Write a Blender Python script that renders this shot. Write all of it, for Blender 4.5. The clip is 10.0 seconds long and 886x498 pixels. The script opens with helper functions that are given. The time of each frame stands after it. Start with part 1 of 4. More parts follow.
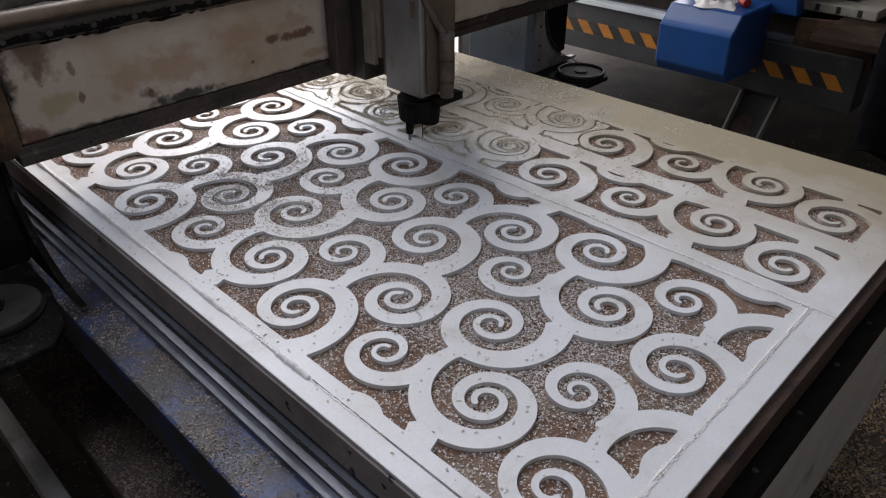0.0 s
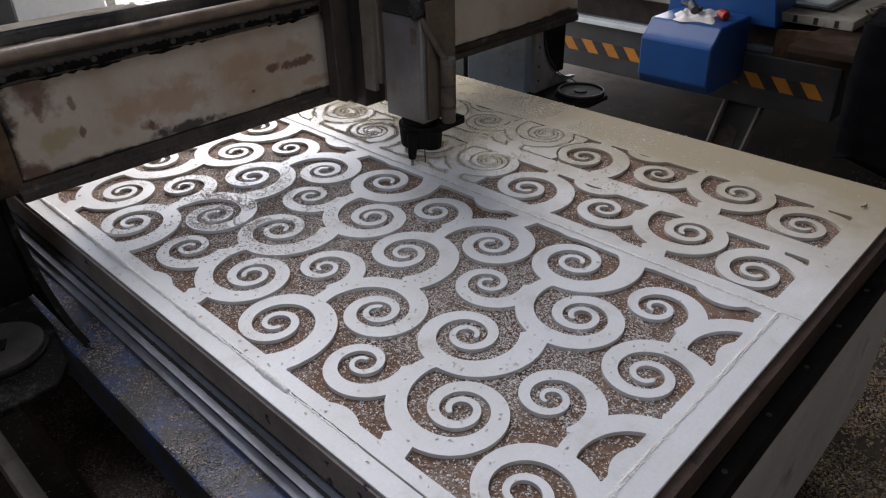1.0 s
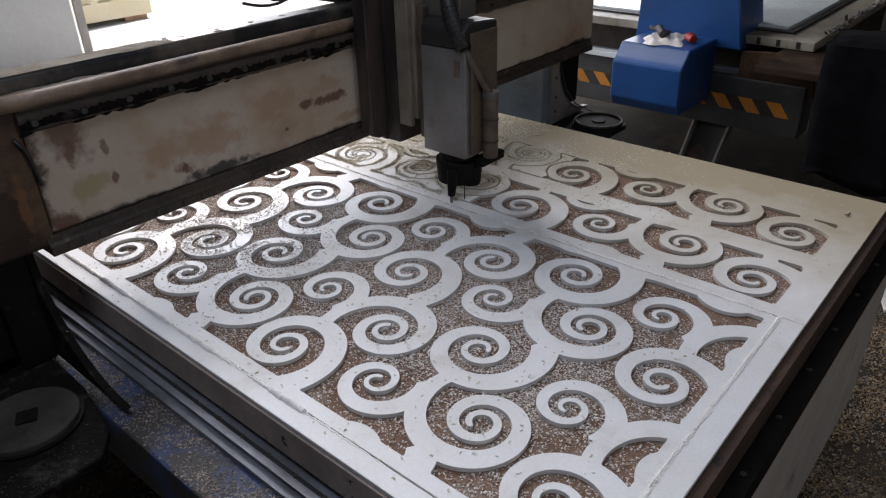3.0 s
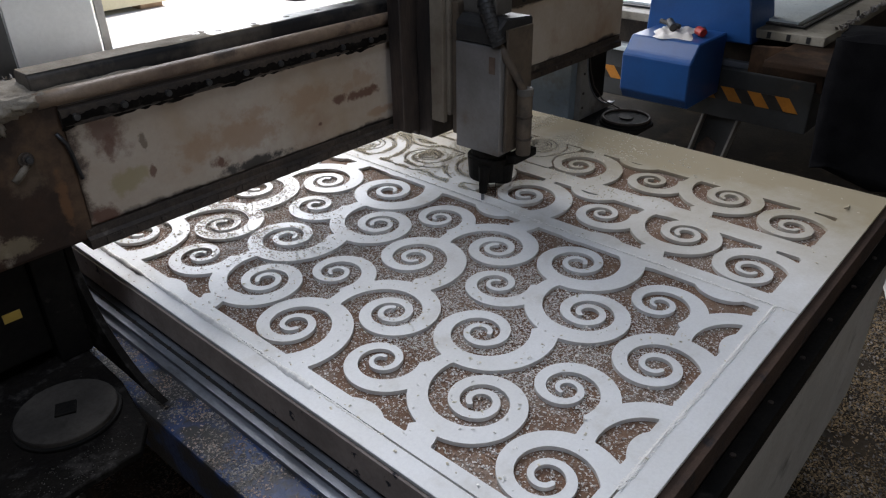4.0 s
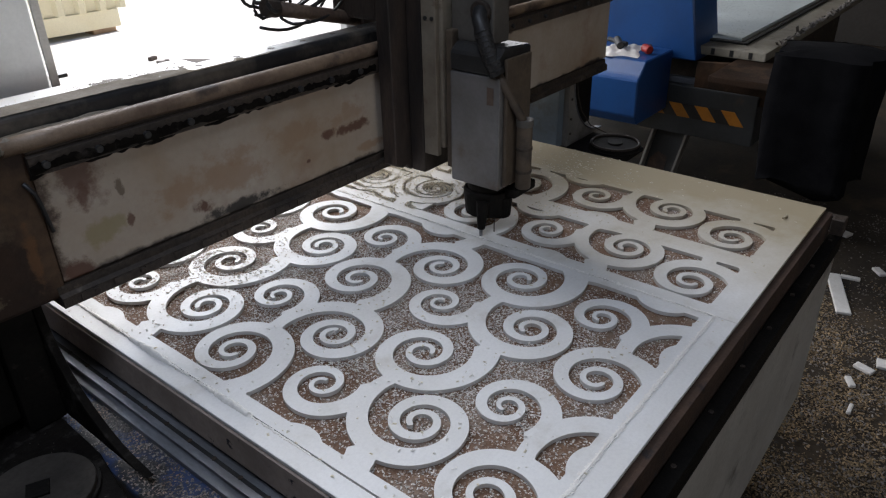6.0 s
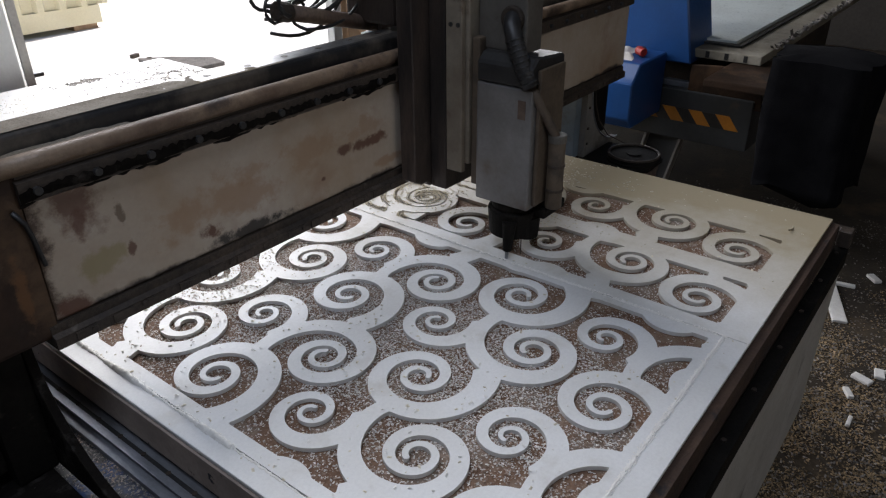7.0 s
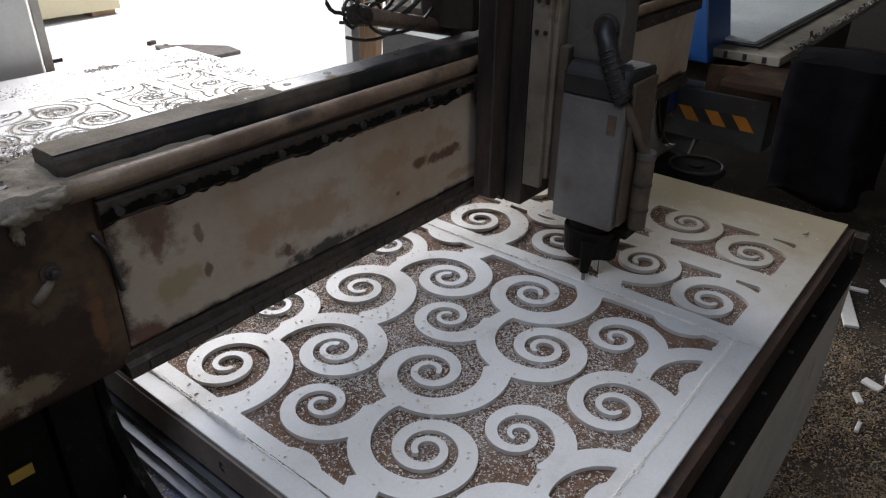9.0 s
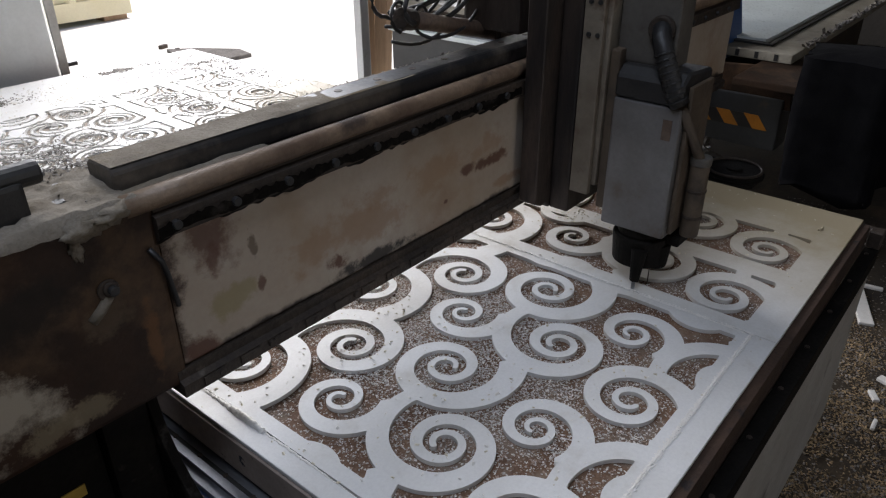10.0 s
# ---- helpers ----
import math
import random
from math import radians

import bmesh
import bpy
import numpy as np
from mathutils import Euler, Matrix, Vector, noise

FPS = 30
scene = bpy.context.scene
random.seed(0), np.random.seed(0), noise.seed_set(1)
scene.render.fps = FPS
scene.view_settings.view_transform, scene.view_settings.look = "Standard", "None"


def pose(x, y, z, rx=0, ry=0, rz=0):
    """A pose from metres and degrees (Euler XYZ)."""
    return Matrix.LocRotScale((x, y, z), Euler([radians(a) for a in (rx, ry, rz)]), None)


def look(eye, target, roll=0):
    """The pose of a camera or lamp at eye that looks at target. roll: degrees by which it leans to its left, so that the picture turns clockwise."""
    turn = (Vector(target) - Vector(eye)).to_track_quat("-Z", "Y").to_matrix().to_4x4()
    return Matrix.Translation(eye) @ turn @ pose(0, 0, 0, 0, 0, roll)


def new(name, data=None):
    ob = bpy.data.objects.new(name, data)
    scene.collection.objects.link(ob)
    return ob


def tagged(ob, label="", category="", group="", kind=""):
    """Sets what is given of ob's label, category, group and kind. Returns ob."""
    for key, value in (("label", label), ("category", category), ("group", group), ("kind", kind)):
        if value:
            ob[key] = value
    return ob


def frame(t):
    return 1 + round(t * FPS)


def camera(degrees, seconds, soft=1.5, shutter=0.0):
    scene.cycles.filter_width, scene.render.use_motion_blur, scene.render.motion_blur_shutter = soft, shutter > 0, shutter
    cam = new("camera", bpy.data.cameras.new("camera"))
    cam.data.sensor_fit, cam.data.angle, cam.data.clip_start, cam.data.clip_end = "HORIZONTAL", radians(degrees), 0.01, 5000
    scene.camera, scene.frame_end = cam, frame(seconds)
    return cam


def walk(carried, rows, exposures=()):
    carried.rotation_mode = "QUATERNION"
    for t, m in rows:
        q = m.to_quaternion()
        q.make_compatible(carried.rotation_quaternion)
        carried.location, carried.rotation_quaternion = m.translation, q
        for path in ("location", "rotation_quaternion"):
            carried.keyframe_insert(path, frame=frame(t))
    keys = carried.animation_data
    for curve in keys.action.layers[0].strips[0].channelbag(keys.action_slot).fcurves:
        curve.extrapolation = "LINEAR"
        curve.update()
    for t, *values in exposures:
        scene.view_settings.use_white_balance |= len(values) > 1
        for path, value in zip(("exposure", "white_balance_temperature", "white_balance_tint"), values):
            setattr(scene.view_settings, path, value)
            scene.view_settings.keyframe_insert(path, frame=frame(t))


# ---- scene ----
cam = camera(63.3, 10.0, soft=1.2)
PATH = [
    (0, (-0.36, -0.18, 1.467), (0.842, 1.007, 0.396), -0.3),
    (0.5, (-0.357, -0.201, 1.472), (0.834, 0.994, 0.398), -0.7),
    (1, (-0.353, -0.224, 1.477), (0.868, 0.977, 0.445), -1.5),
    (1.5, (-0.354, -0.233, 1.478), (0.936, 0.923, 0.478), -1.0),
    (2, (-0.384, -0.203, 1.486), (0.964, 0.926, 0.532), -0.9),
    (2.5, (-0.405, -0.182, 1.474), (0.933, 0.955, 0.517), -1.3),
    (3.8, (-0.417, -0.205, 1.461), (0.874, 0.969, 0.483), -1.2),
    (4, (-0.431, -0.215, 1.473), (0.859, 0.954, 0.488), -1.1),
    (4.5, (-0.446, -0.227, 1.477), (0.839, 0.952, 0.498), -1.0),
    (5, (-0.458, -0.24, 1.482), (0.83, 0.941, 0.51), -1.5),
    (5.5, (-0.453, -0.253, 1.485), (0.848, 0.923, 0.524), -2.0),
    (5.7, (-0.434, -0.254, 1.478), (0.908, 0.886, 0.53), -1.8),
    (6.8, (-0.354, -0.193, 1.464), (1.032, 0.9, 0.523), -0.7),
    (7, (-0.354, -0.187, 1.463), (1.037, 0.896, 0.52), -0.5),
    (7.5, (-0.354, -0.187, 1.463), (1.042, 0.886, 0.514), -0.4),
    (8, (-0.35, -0.184, 1.466), (1.041, 0.885, 0.504), 0.1),
    (8.5, (-0.352, -0.179, 1.467), (1.028, 0.901, 0.503), 0.2),
    (9, (-0.358, -0.184, 1.469), (1.009, 0.916, 0.509), 0.5),
    (9.5, (-0.366, -0.184, 1.462), (0.994, 0.935, 0.515), 0.4),
    (10, (-0.372, -0.183, 1.464), (0.98, 0.939, 0.509), -0.2),
]
walk(cam, [(t, look(eye, target, roll)) for t, eye, target, roll in PATH],
     exposures=[(0.0, -0.12, 6750, 18), (2.7, 0.04, 6750, 18), (4.0, 0.06, 6600, 14), (10.0, 0.06, 6750, 15)])

# ---------------------------------------------------------------- light
world = bpy.data.worlds.new("world")
scene.world = world
world.use_nodes = True
wn = world.node_tree.nodes
sky = wn.new("ShaderNodeTexSky")
sky.sky_type = 'NISHITA'
sky.sun_disc = False
sky.sun_elevation = radians(62)
sky.sun_rotation = radians(90)
wn["Background"].inputs[1].default_value = 0.15
world.node_tree.links.new(sky.outputs[0], wn["Background"].inputs[0])

sun = new("sun", bpy.data.lights.new("sun", 'SUN'))
sun.data.energy, sun.data.angle, sun.data.color = 5.0, radians(0.5), (1.0, 0.965, 0.91)
sun.matrix_basis = look((6, 0.6, 12), (0.0, 0.0, 0.0))


def area_lamp(name, at, to, w, h, watts, colour):
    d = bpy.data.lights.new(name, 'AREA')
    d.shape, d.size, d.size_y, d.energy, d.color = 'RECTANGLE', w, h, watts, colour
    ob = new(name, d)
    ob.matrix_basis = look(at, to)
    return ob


area_lamp("doorway_skylight", (1.28, 2.93, 2.93), (-1.7, 0.0, 1.8), 1.4, 4.2, 195, (0.925, 0.965, 1.0))
# the next three are added fill lamps; no opening is seen there
area_lamp("added_roof_fill", (-0.50, 0.15, 2.96), (-0.50, 0.15, 0.0), 1.0, 1.1, 21, (0.68, 0.81, 1.0))
area_lamp("added_south_fill", (0.3, -3.95, 1.5), (0.5, 0.6, 0.9), 2.6, 2.2, 8, (1.0, 0.84, 0.62))
area_lamp("added_rear_fill", (4.45, 2.93, 1.4), (3.6, 1.0, 0.8), 2.2, 2.4, 88, (0.95, 0.98, 1.0))
scene.view_settings.exposure = 0.0

# ---------------------------------------------------------------- materials


def nodes_of(name):
    m = bpy.data.materials.new(name)
    m.use_nodes = True
    return m, m.node_tree.nodes, m.node_tree.links


def surface(name, base, other, rough=0.6, metal=0.0, scale=9.0, contrast=(0.35, 0.65), fine=120.0, fine_amount=0.18,
            bump=0.25, bump_depth=0.002, stain=None, stain_scale=4.0, stain_range=(0.55, 0.68), spec=0.5, stretch=(1, 1, 1),
            island=0.0, rand=0.0, shift=(0, 0, 0), dim_film=None, grease=None, grease_colour=(0.05, 0.04, 0.035), blots=()):
    """Two colours mixed by a large noise, broken by a fine one, with stains of a third colour and relief."""
    m, n, l = nodes_of(name)
    b = n["Principled BSDF"]
    tc = n.new("ShaderNodeTexCoord")
    mp = n.new("ShaderNodeMapping")
    mp.inputs["Scale"].default_value = stretch
    mp.inputs["Location"].default_value = shift
    l.new(tc.outputs["Object"], mp.inputs[0])

    def noise_of(s, detail=6.0, rough_=0.6):
        t = n.new("ShaderNodeTexNoise")
        t.inputs["Scale"].default_value, t.inputs["Detail"].default_value = s, detail
        t.inputs["Roughness"].default_value = rough_
        l.new(mp.outputs[0], t.inputs["Vector"])
        return t.outputs["Fac"]

    def ramp(src, lo, hi):
        r = n.new("ShaderNodeMapRange")
        r.inputs["From Min"].default_value, r.inputs["From Max"].default_value = lo, hi
        l.new(src, r.inputs["Value"])
        return r.outputs[0]

    def mix(fac, a, c):
        x = n.new("ShaderNodeMix")
        x.data_type = 'RGBA'
        for sock, v in ((x.inputs[0], fac), (x.inputs[6], a), (x.inputs[7], c)):
            if isinstance(v, (tuple, float)):
                sock.default_value = (*v, 1) if isinstance(v, tuple) else v
            else:
                l.new(v, sock)
        return x.outputs[2]

    big = noise_of(scale)
    col = mix(ramp(big, *contrast), base, other)
    small = noise_of(fine, 3.0, 0.7)
    dark = tuple(c * 0.45 for c in base)
    f = n.new("ShaderNodeMath")
    f.operation = 'MULTIPLY'
    f.inputs[1].default_value = fine_amount
    l.new(ramp(small, 0.4, 0.7), f.inputs[0])
    col = mix(f.outputs[0], col, dark)
    if stain:
        col = mix(ramp(noise_of(stain_scale, 8.0, 0.65), *stain_range), col, stain)
    if dim_film:
        # sawdust tone with the dimmer, warmer light along x painted in, fading far along y: (from, to, raggedness,
        # most, colour)
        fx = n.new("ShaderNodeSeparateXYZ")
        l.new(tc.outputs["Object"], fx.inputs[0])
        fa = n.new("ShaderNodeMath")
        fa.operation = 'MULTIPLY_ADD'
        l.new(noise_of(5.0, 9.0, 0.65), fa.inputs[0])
        fa.inputs[1].default_value = dim_film[2]
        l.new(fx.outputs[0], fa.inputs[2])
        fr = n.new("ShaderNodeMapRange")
        fr.inputs["From Min"].default_value, fr.inputs["From Max"].default_value = dim_film[0] + 0.5 * dim_film[2], dim_film[1] + 0.5 * dim_film[2]
        fr.inputs["To Max"].default_value = dim_film[3]
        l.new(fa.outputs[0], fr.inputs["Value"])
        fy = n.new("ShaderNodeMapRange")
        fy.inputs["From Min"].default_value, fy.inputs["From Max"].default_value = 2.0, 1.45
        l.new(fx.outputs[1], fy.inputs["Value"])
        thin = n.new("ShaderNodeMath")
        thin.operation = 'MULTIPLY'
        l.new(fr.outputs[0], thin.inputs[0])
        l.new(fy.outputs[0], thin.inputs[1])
        col = mix(thin.outputs[0], col, dim_film[4])
    if grease:
        # dirt that runs down from a greasy edge or up from one: (height, sign, raggedness)
        sep = n.new("ShaderNodeSeparateXYZ")
        l.new(tc.outputs["Object"], sep.inputs[0])
        for height, sign, ragged in grease:
            a = n.new("ShaderNodeMath")
            a.operation = 'MULTIPLY_ADD'
            l.new(noise_of(9.0, 9.0, 0.62), a.inputs[0])
            a.inputs[1].default_value = ragged
            zz = n.new("ShaderNodeMath")
            zz.operation = 'MULTIPLY'
            zz.inputs[1].default_value = sign
            l.new(sep.outputs[2], zz.inputs[0])
            l.new(zz.outputs[0], a.inputs[2])
            edge = sign * height + 0.5 * ragged
            col = mix(ramp(a.outputs[0], edge - 0.003, edge + 0.004), col, grease_colour)
    # single stains: (x, z, half width, half height, raggedness, most, colour)
    for bx, bz, rx, rz, ragged, most, tint in blots:
        at = n.new("ShaderNodeMapping")
        at.inputs["Scale"].default_value = (1 / rx, 0, 1 / rz)
        at.inputs["Location"].default_value = (-bx / rx, 0, -bz / rz)
        l.new(tc.outputs["Object"], at.inputs[0])
        far = n.new("ShaderNodeVectorMath")
        far.operation = 'LENGTH'
        l.new(at.outputs[0], far.inputs[0])
        rag = n.new("ShaderNodeMath")
        rag.operation = 'MULTIPLY_ADD'
        l.new(ramp(noise_of(0.34 / min(rx, rz), 9.0, 0.72), 0.25, 0.75), rag.inputs[0])
        rag.inputs[1].default_value = 1.5 * ragged
        l.new(far.outputs["Value"], rag.inputs[2])
        soft = n.new("ShaderNodeMapRange")
        soft.inputs["From Min"].default_value, soft.inputs["From Max"].default_value = 1.05 + 0.75 * ragged, 0.55 + 0.75 * ragged
        soft.inputs["To Max"].default_value = most
        l.new(rag.outputs[0], soft.inputs["Value"])
        col = mix(soft.outputs[0], col, tint)
    if island or rand:
        src = n.new("ShaderNodeNewGeometry").outputs["Random Per Island"] if island else n.new("ShaderNodeObjectInfo").outputs["Random"]
        h = n.new("ShaderNodeHueSaturation")
        l.new(col, h.inputs["Color"])
        k = island or rand
        r = n.new("ShaderNodeMapRange")
        r.inputs["To Min"].default_value, r.inputs["To Max"].default_value = 1 - k, 1 + k
        l.new(src, r.inputs["Value"])
        l.new(r.outputs[0], h.inputs["Value"])
        col = h.outputs[0]
    l.new(col, b.inputs["Base Color"])
    b.inputs["Metallic"].default_value = metal
    b.inputs["Specular IOR Level"].default_value = spec
    rr = n.new("ShaderNodeMapRange")
    rr.inputs["To Min"].default_value, rr.inputs["To Max"].default_value = max(rough - 0.12, 0.05), min(rough + 0.12, 1)
    l.new(small, rr.inputs["Value"])
    if dim_film:
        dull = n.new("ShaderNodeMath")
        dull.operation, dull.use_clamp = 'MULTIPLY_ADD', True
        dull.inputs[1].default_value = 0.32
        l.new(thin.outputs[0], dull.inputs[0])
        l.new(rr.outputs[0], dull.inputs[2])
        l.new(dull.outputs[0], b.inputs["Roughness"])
    else:
        l.new(rr.outputs[0], b.inputs["Roughness"])
    if bump:
        bp = n.new("ShaderNodeBump")
        bp.inputs["Strength"].default_value, bp.inputs["Distance"].default_value = bump, bump_depth
        l.new(small, bp.inputs["Height"])
        l.new(bp.outputs[0], b.inputs["Normal"])
    return m


# white sheet, tanned towards +x to paint in the weaker light there
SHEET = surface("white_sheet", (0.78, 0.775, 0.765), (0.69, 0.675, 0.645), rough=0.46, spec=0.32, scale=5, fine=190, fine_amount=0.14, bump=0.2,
                bump_depth=0.001, stain=(0.50, 0.46, 0.40), stain_scale=10, stain_range=(0.56, 0.86), dim_film=(0.62, 1.12, 0.45, 0.93, (0.34, 0.275, 0.165)))
SPOIL = surface("spoilboard_brown", (0.16, 0.085, 0.05), (0.24, 0.14, 0.085), rough=0.85, scale=14, fine=220, fine_amount=0.5, bump=0.8,
                stain=(0.30, 0.24, 0.19), stain_scale=12, stain_range=(0.5, 0.7))
CHIP = surface("chip_grey", (0.42, 0.325, 0.27), (0.26, 0.17, 0.12), rough=0.8, scale=25, fine=300, fine_amount=0.1, bump=0, island=0.35)
CHIP_DARK = surface("chip_dirty", (0.25, 0.225, 0.20), (0.12, 0.105, 0.092), rough=0.85, scale=25, fine=300, fine_amount=0.1, bump=0, island=0.6)
CHIP_WHITE = surface("chip_white", (0.70, 0.66, 0.62), (0.56, 0.52, 0.47), rough=0.7, scale=25, fine=300, fine_amount=0.1, bump=0, island=0.3)
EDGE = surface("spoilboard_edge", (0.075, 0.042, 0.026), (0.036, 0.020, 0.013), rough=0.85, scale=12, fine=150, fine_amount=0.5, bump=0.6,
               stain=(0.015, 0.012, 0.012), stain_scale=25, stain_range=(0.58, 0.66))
# same board as EDGE; light falling from the left is put into its colour
EDGE_LEFT = surface("lightened_stained_edge", (0.42, 0.34, 0.29), (0.28, 0.225, 0.19), rough=0.7, scale=8, fine=120, fine_amount=0.3, bump=0.4,
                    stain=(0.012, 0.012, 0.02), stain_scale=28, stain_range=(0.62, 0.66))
GREASE = surface("black_grease", (0.006, 0.0055, 0.005), (0.014, 0.012, 0.010), rough=0.7, spec=0.10, scale=12, fine=140, fine_amount=0.3, bump=0.5,
                 stain=(0.06, 0.05, 0.042), stain_scale=18, stain_range=(0.64, 0.8))
BROWN_STAIN, OCHRE, BLACK_OIL = (0.11, 0.045, 0.025), (0.30, 0.17, 0.09), (0.02, 0.016, 0.013)
PAINT = surface("gantry_paint", (0.47, 0.41, 0.345), (0.37, 0.275, 0.19), rough=0.5, scale=4.5, fine=90, fine_amount=0.12, bump=0.15,
                stain=(0.27, 0.155, 0.095), stain_scale=5.0, stain_range=(0.54, 0.76), grease=((1.112, 1, 0.06), (0.949, -1, 0.05)), grease_colour=(0.035, 0.025, 0.02),
                blots=((-0.052, 1.02, 0.026, 0.15, 1.2, 0.96, (0.055, 0.030, 0.018)), (0.24, 1.012, 0.13, 0.030, 1.6, 0.55, OCHRE), (0.42, 1.05, 0.15, 0.025, 1.8, 0.45, OCHRE), (0.03, 1.004, 0.045, 0.020, 1.4, 0.6, (0.26, 0.215, 0.085)),
                       (0.005, 1.092, 0.045, 0.036, 1.2, 0.85, BROWN_STAIN), (0.012, 1.065, 0.010, 0.030, 0.9, 0.8, BROWN_STAIN), (-0.03, 0.955, 0.032, 0.024, 1.1, 0.95, BROWN_STAIN),
                       (0.485, 1.024, 0.018, 0.010, 1.0, 0.9, BROWN_STAIN), (0.555, 1.018, 0.045, 0.013, 1.3, 0.9, BROWN_STAIN), (0.196, 0.977, 0.018, 0.012, 1.2, 0.95, BROWN_STAIN),
                       (0.066, 1.058, 0.006, 0.020, 1.3, 0.8, (0.12, 0.08, 0.05)), (0.072, 1.005, 0.006, 0.014, 1.1, 0.85, BROWN_STAIN), (0.27, 0.955, 0.09, 0.012, 1.0, 0.95, BLACK_OIL),
                       (0.43, 0.985, 0.006, 0.005, 0.8, 0.9, BROWN_STAIN), (0.60, 0.97, 0.05, 0.010, 1.2, 0.6, OCHRE)))
PAINT_END = surface("gantry_end_paint", (0.050, 0.025, 0.014), (0.018, 0.012, 0.009), rough=0.55, spec=0.25, scale=9, fine=90, fine_amount=0.3, bump=0.3,
                    stain=(0.11, 0.065, 0.035), stain_scale=7, stain_range=(0.5, 0.66),
                    blots=((-0.245, 1.005, 0.085, 0.055, 1.5, 0.92, (0.42, 0.36, 0.28)), (-0.34, 0.99, 0.10, 0.060, 1.4, 0.92, (0.42, 0.36, 0.28)), (-0.17, 0.955, 0.06, 0.016, 1.5, 0.7, (0.24, 0.19, 0.12)),
                           (-0.20, 1.10, 0.07, 0.035, 1.2, 0.9, (0.018, 0.013, 0.010)), (-0.075, 0.995, 0.010, 0.050, 0.9, 0.75, (0.16, 0.075, 0.03)),
                           (-0.12, 1.05, 0.030, 0.022, 1.3, 0.6, (0.14, 0.10, 0.065))))
GRIME = surface("greasy_steel", (0.036, 0.028, 0.023), (0.08, 0.058, 0.043), rough=0.6, metal=0.3, scale=16, fine=160, fine_amount=0.5, bump=0.7,
                stain=(0.22, 0.19, 0.155), stain_scale=20, stain_range=(0.62, 0.78))
RUST = surface("brown_grease", (0.09, 0.055, 0.04), (0.17, 0.12, 0.085), rough=0.6, scale=10, fine=120, fine_amount=0.5, bump=0.5,
               stain=(0.05, 0.035, 0.03), stain_scale=8, stain_range=(0.5, 0.65))
BLACK = surface("black_plastic", (0.012, 0.012, 0.013), (0.03, 0.028, 0.026), rough=0.5, scale=12, fine=140, fine_amount=0.3, bump=0.3,
                stain=(0.12, 0.10, 0.085), stain_scale=22, stain_range=(0.66, 0.8))
STEEL = surface("rail_steel", (0.36, 0.375, 0.41), (0.17, 0.172, 0.18), rough=0.50, metal=0.7, scale=18, fine=200, fine_amount=0.35, bump=0.2,
                stain=(0.10, 0.09, 0.085), stain_scale=10, stain_range=(0.58, 0.72), stretch=(1, 0.3, 1))
ALU = surface("spindle_aluminium", (0.25, 0.245, 0.245), (0.165, 0.155, 0.147), rough=0.42, metal=0.55, scale=8, fine=140, fine_amount=0.15, bump=0.1,
              stain=(0.15, 0.11, 0.08), stain_scale=8, stain_range=(0.54, 0.74))
BLUE_BEAM = surface("worn_blue_paint", (0.025, 0.050, 0.13), (0.035, 0.060, 0.14), rough=0.5, scale=10, fine=120, fine_amount=0.4, bump=0.5,
                    stain=(0.030, 0.028, 0.027), stain_scale=16, stain_range=(0.43, 0.53))
BLUE = surface("blue_paint", (0.011, 0.078, 0.26), (0.012, 0.058, 0.19), rough=0.38, scale=4, fine=80, fine_amount=0.12, bump=0.05)
GREY_PAINT = surface("grey_paint", (0.052, 0.055, 0.055), (0.032, 0.032, 0.031), rough=0.5, scale=5, fine=90, fine_amount=0.2, bump=0.15,
                     stain=(0.10, 0.065, 0.04), stain_scale=7, stain_range=(0.60, 0.75))
SIDE = surface("table_side_paint", (0.52, 0.50, 0.46), (0.41, 0.385, 0.345), rough=0.6, scale=5, fine=90, fine_amount=0.25, bump=0.2,
               stain=(0.13, 0.11, 0.09), stain_scale=8, stain_range=(0.58, 0.75))
YELLOW = surface("hazard_yellow", (0.55, 0.21, 0.022), (0.40, 0.155, 0.02), rough=0.5, scale=9, fine=90, fine_amount=0.25, bump=0.1)
ROD = surface("rusty_rod", (0.26, 0.185, 0.125), (0.11, 0.068, 0.045), rough=0.5, scale=14, fine=140, fine_amount=0.4, bump=0.5,
              stain=(0.05, 0.034, 0.026), stain_scale=11, stain_range=(0.55, 0.66))
SCUFF = surface("scuffed_grease", (0.006, 0.005, 0.0045), (0.012, 0.010, 0.008), rough=0.75, spec=0.06, scale=14, fine=140, fine_amount=0.4, bump=0.6,
                stain=(0.045, 0.040, 0.036), stain_scale=26, stain_range=(0.55, 0.70))
HAZ_BLACK = surface("hazard_black", (0.02, 0.018, 0.016), (0.04, 0.035, 0.03), rough=0.5, scale=9, fine=90, fine_amount=0.2, bump=0.1)
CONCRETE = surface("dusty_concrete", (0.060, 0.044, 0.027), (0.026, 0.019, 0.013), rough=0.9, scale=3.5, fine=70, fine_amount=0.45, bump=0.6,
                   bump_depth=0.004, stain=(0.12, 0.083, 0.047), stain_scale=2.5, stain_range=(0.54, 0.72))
YARD = surface("sunlit_yard", (0.80, 0.80, 0.79), (0.72, 0.71, 0.69), rough=0.9, scale=1.5, fine=30, fine_amount=0.15, bump=0.3)
WALL = surface("white_wall", (0.80, 0.81, 0.79), (0.70, 0.70, 0.67), rough=0.7, scale=3, fine=60, fine_amount=0.12, bump=0.2,
               stain=(0.42, 0.38, 0.32), stain_scale=4, stain_range=(0.64, 0.8))
# near black so the unseen walls and roof throw back little light
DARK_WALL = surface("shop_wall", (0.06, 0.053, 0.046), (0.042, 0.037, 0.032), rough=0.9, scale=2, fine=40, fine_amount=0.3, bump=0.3)
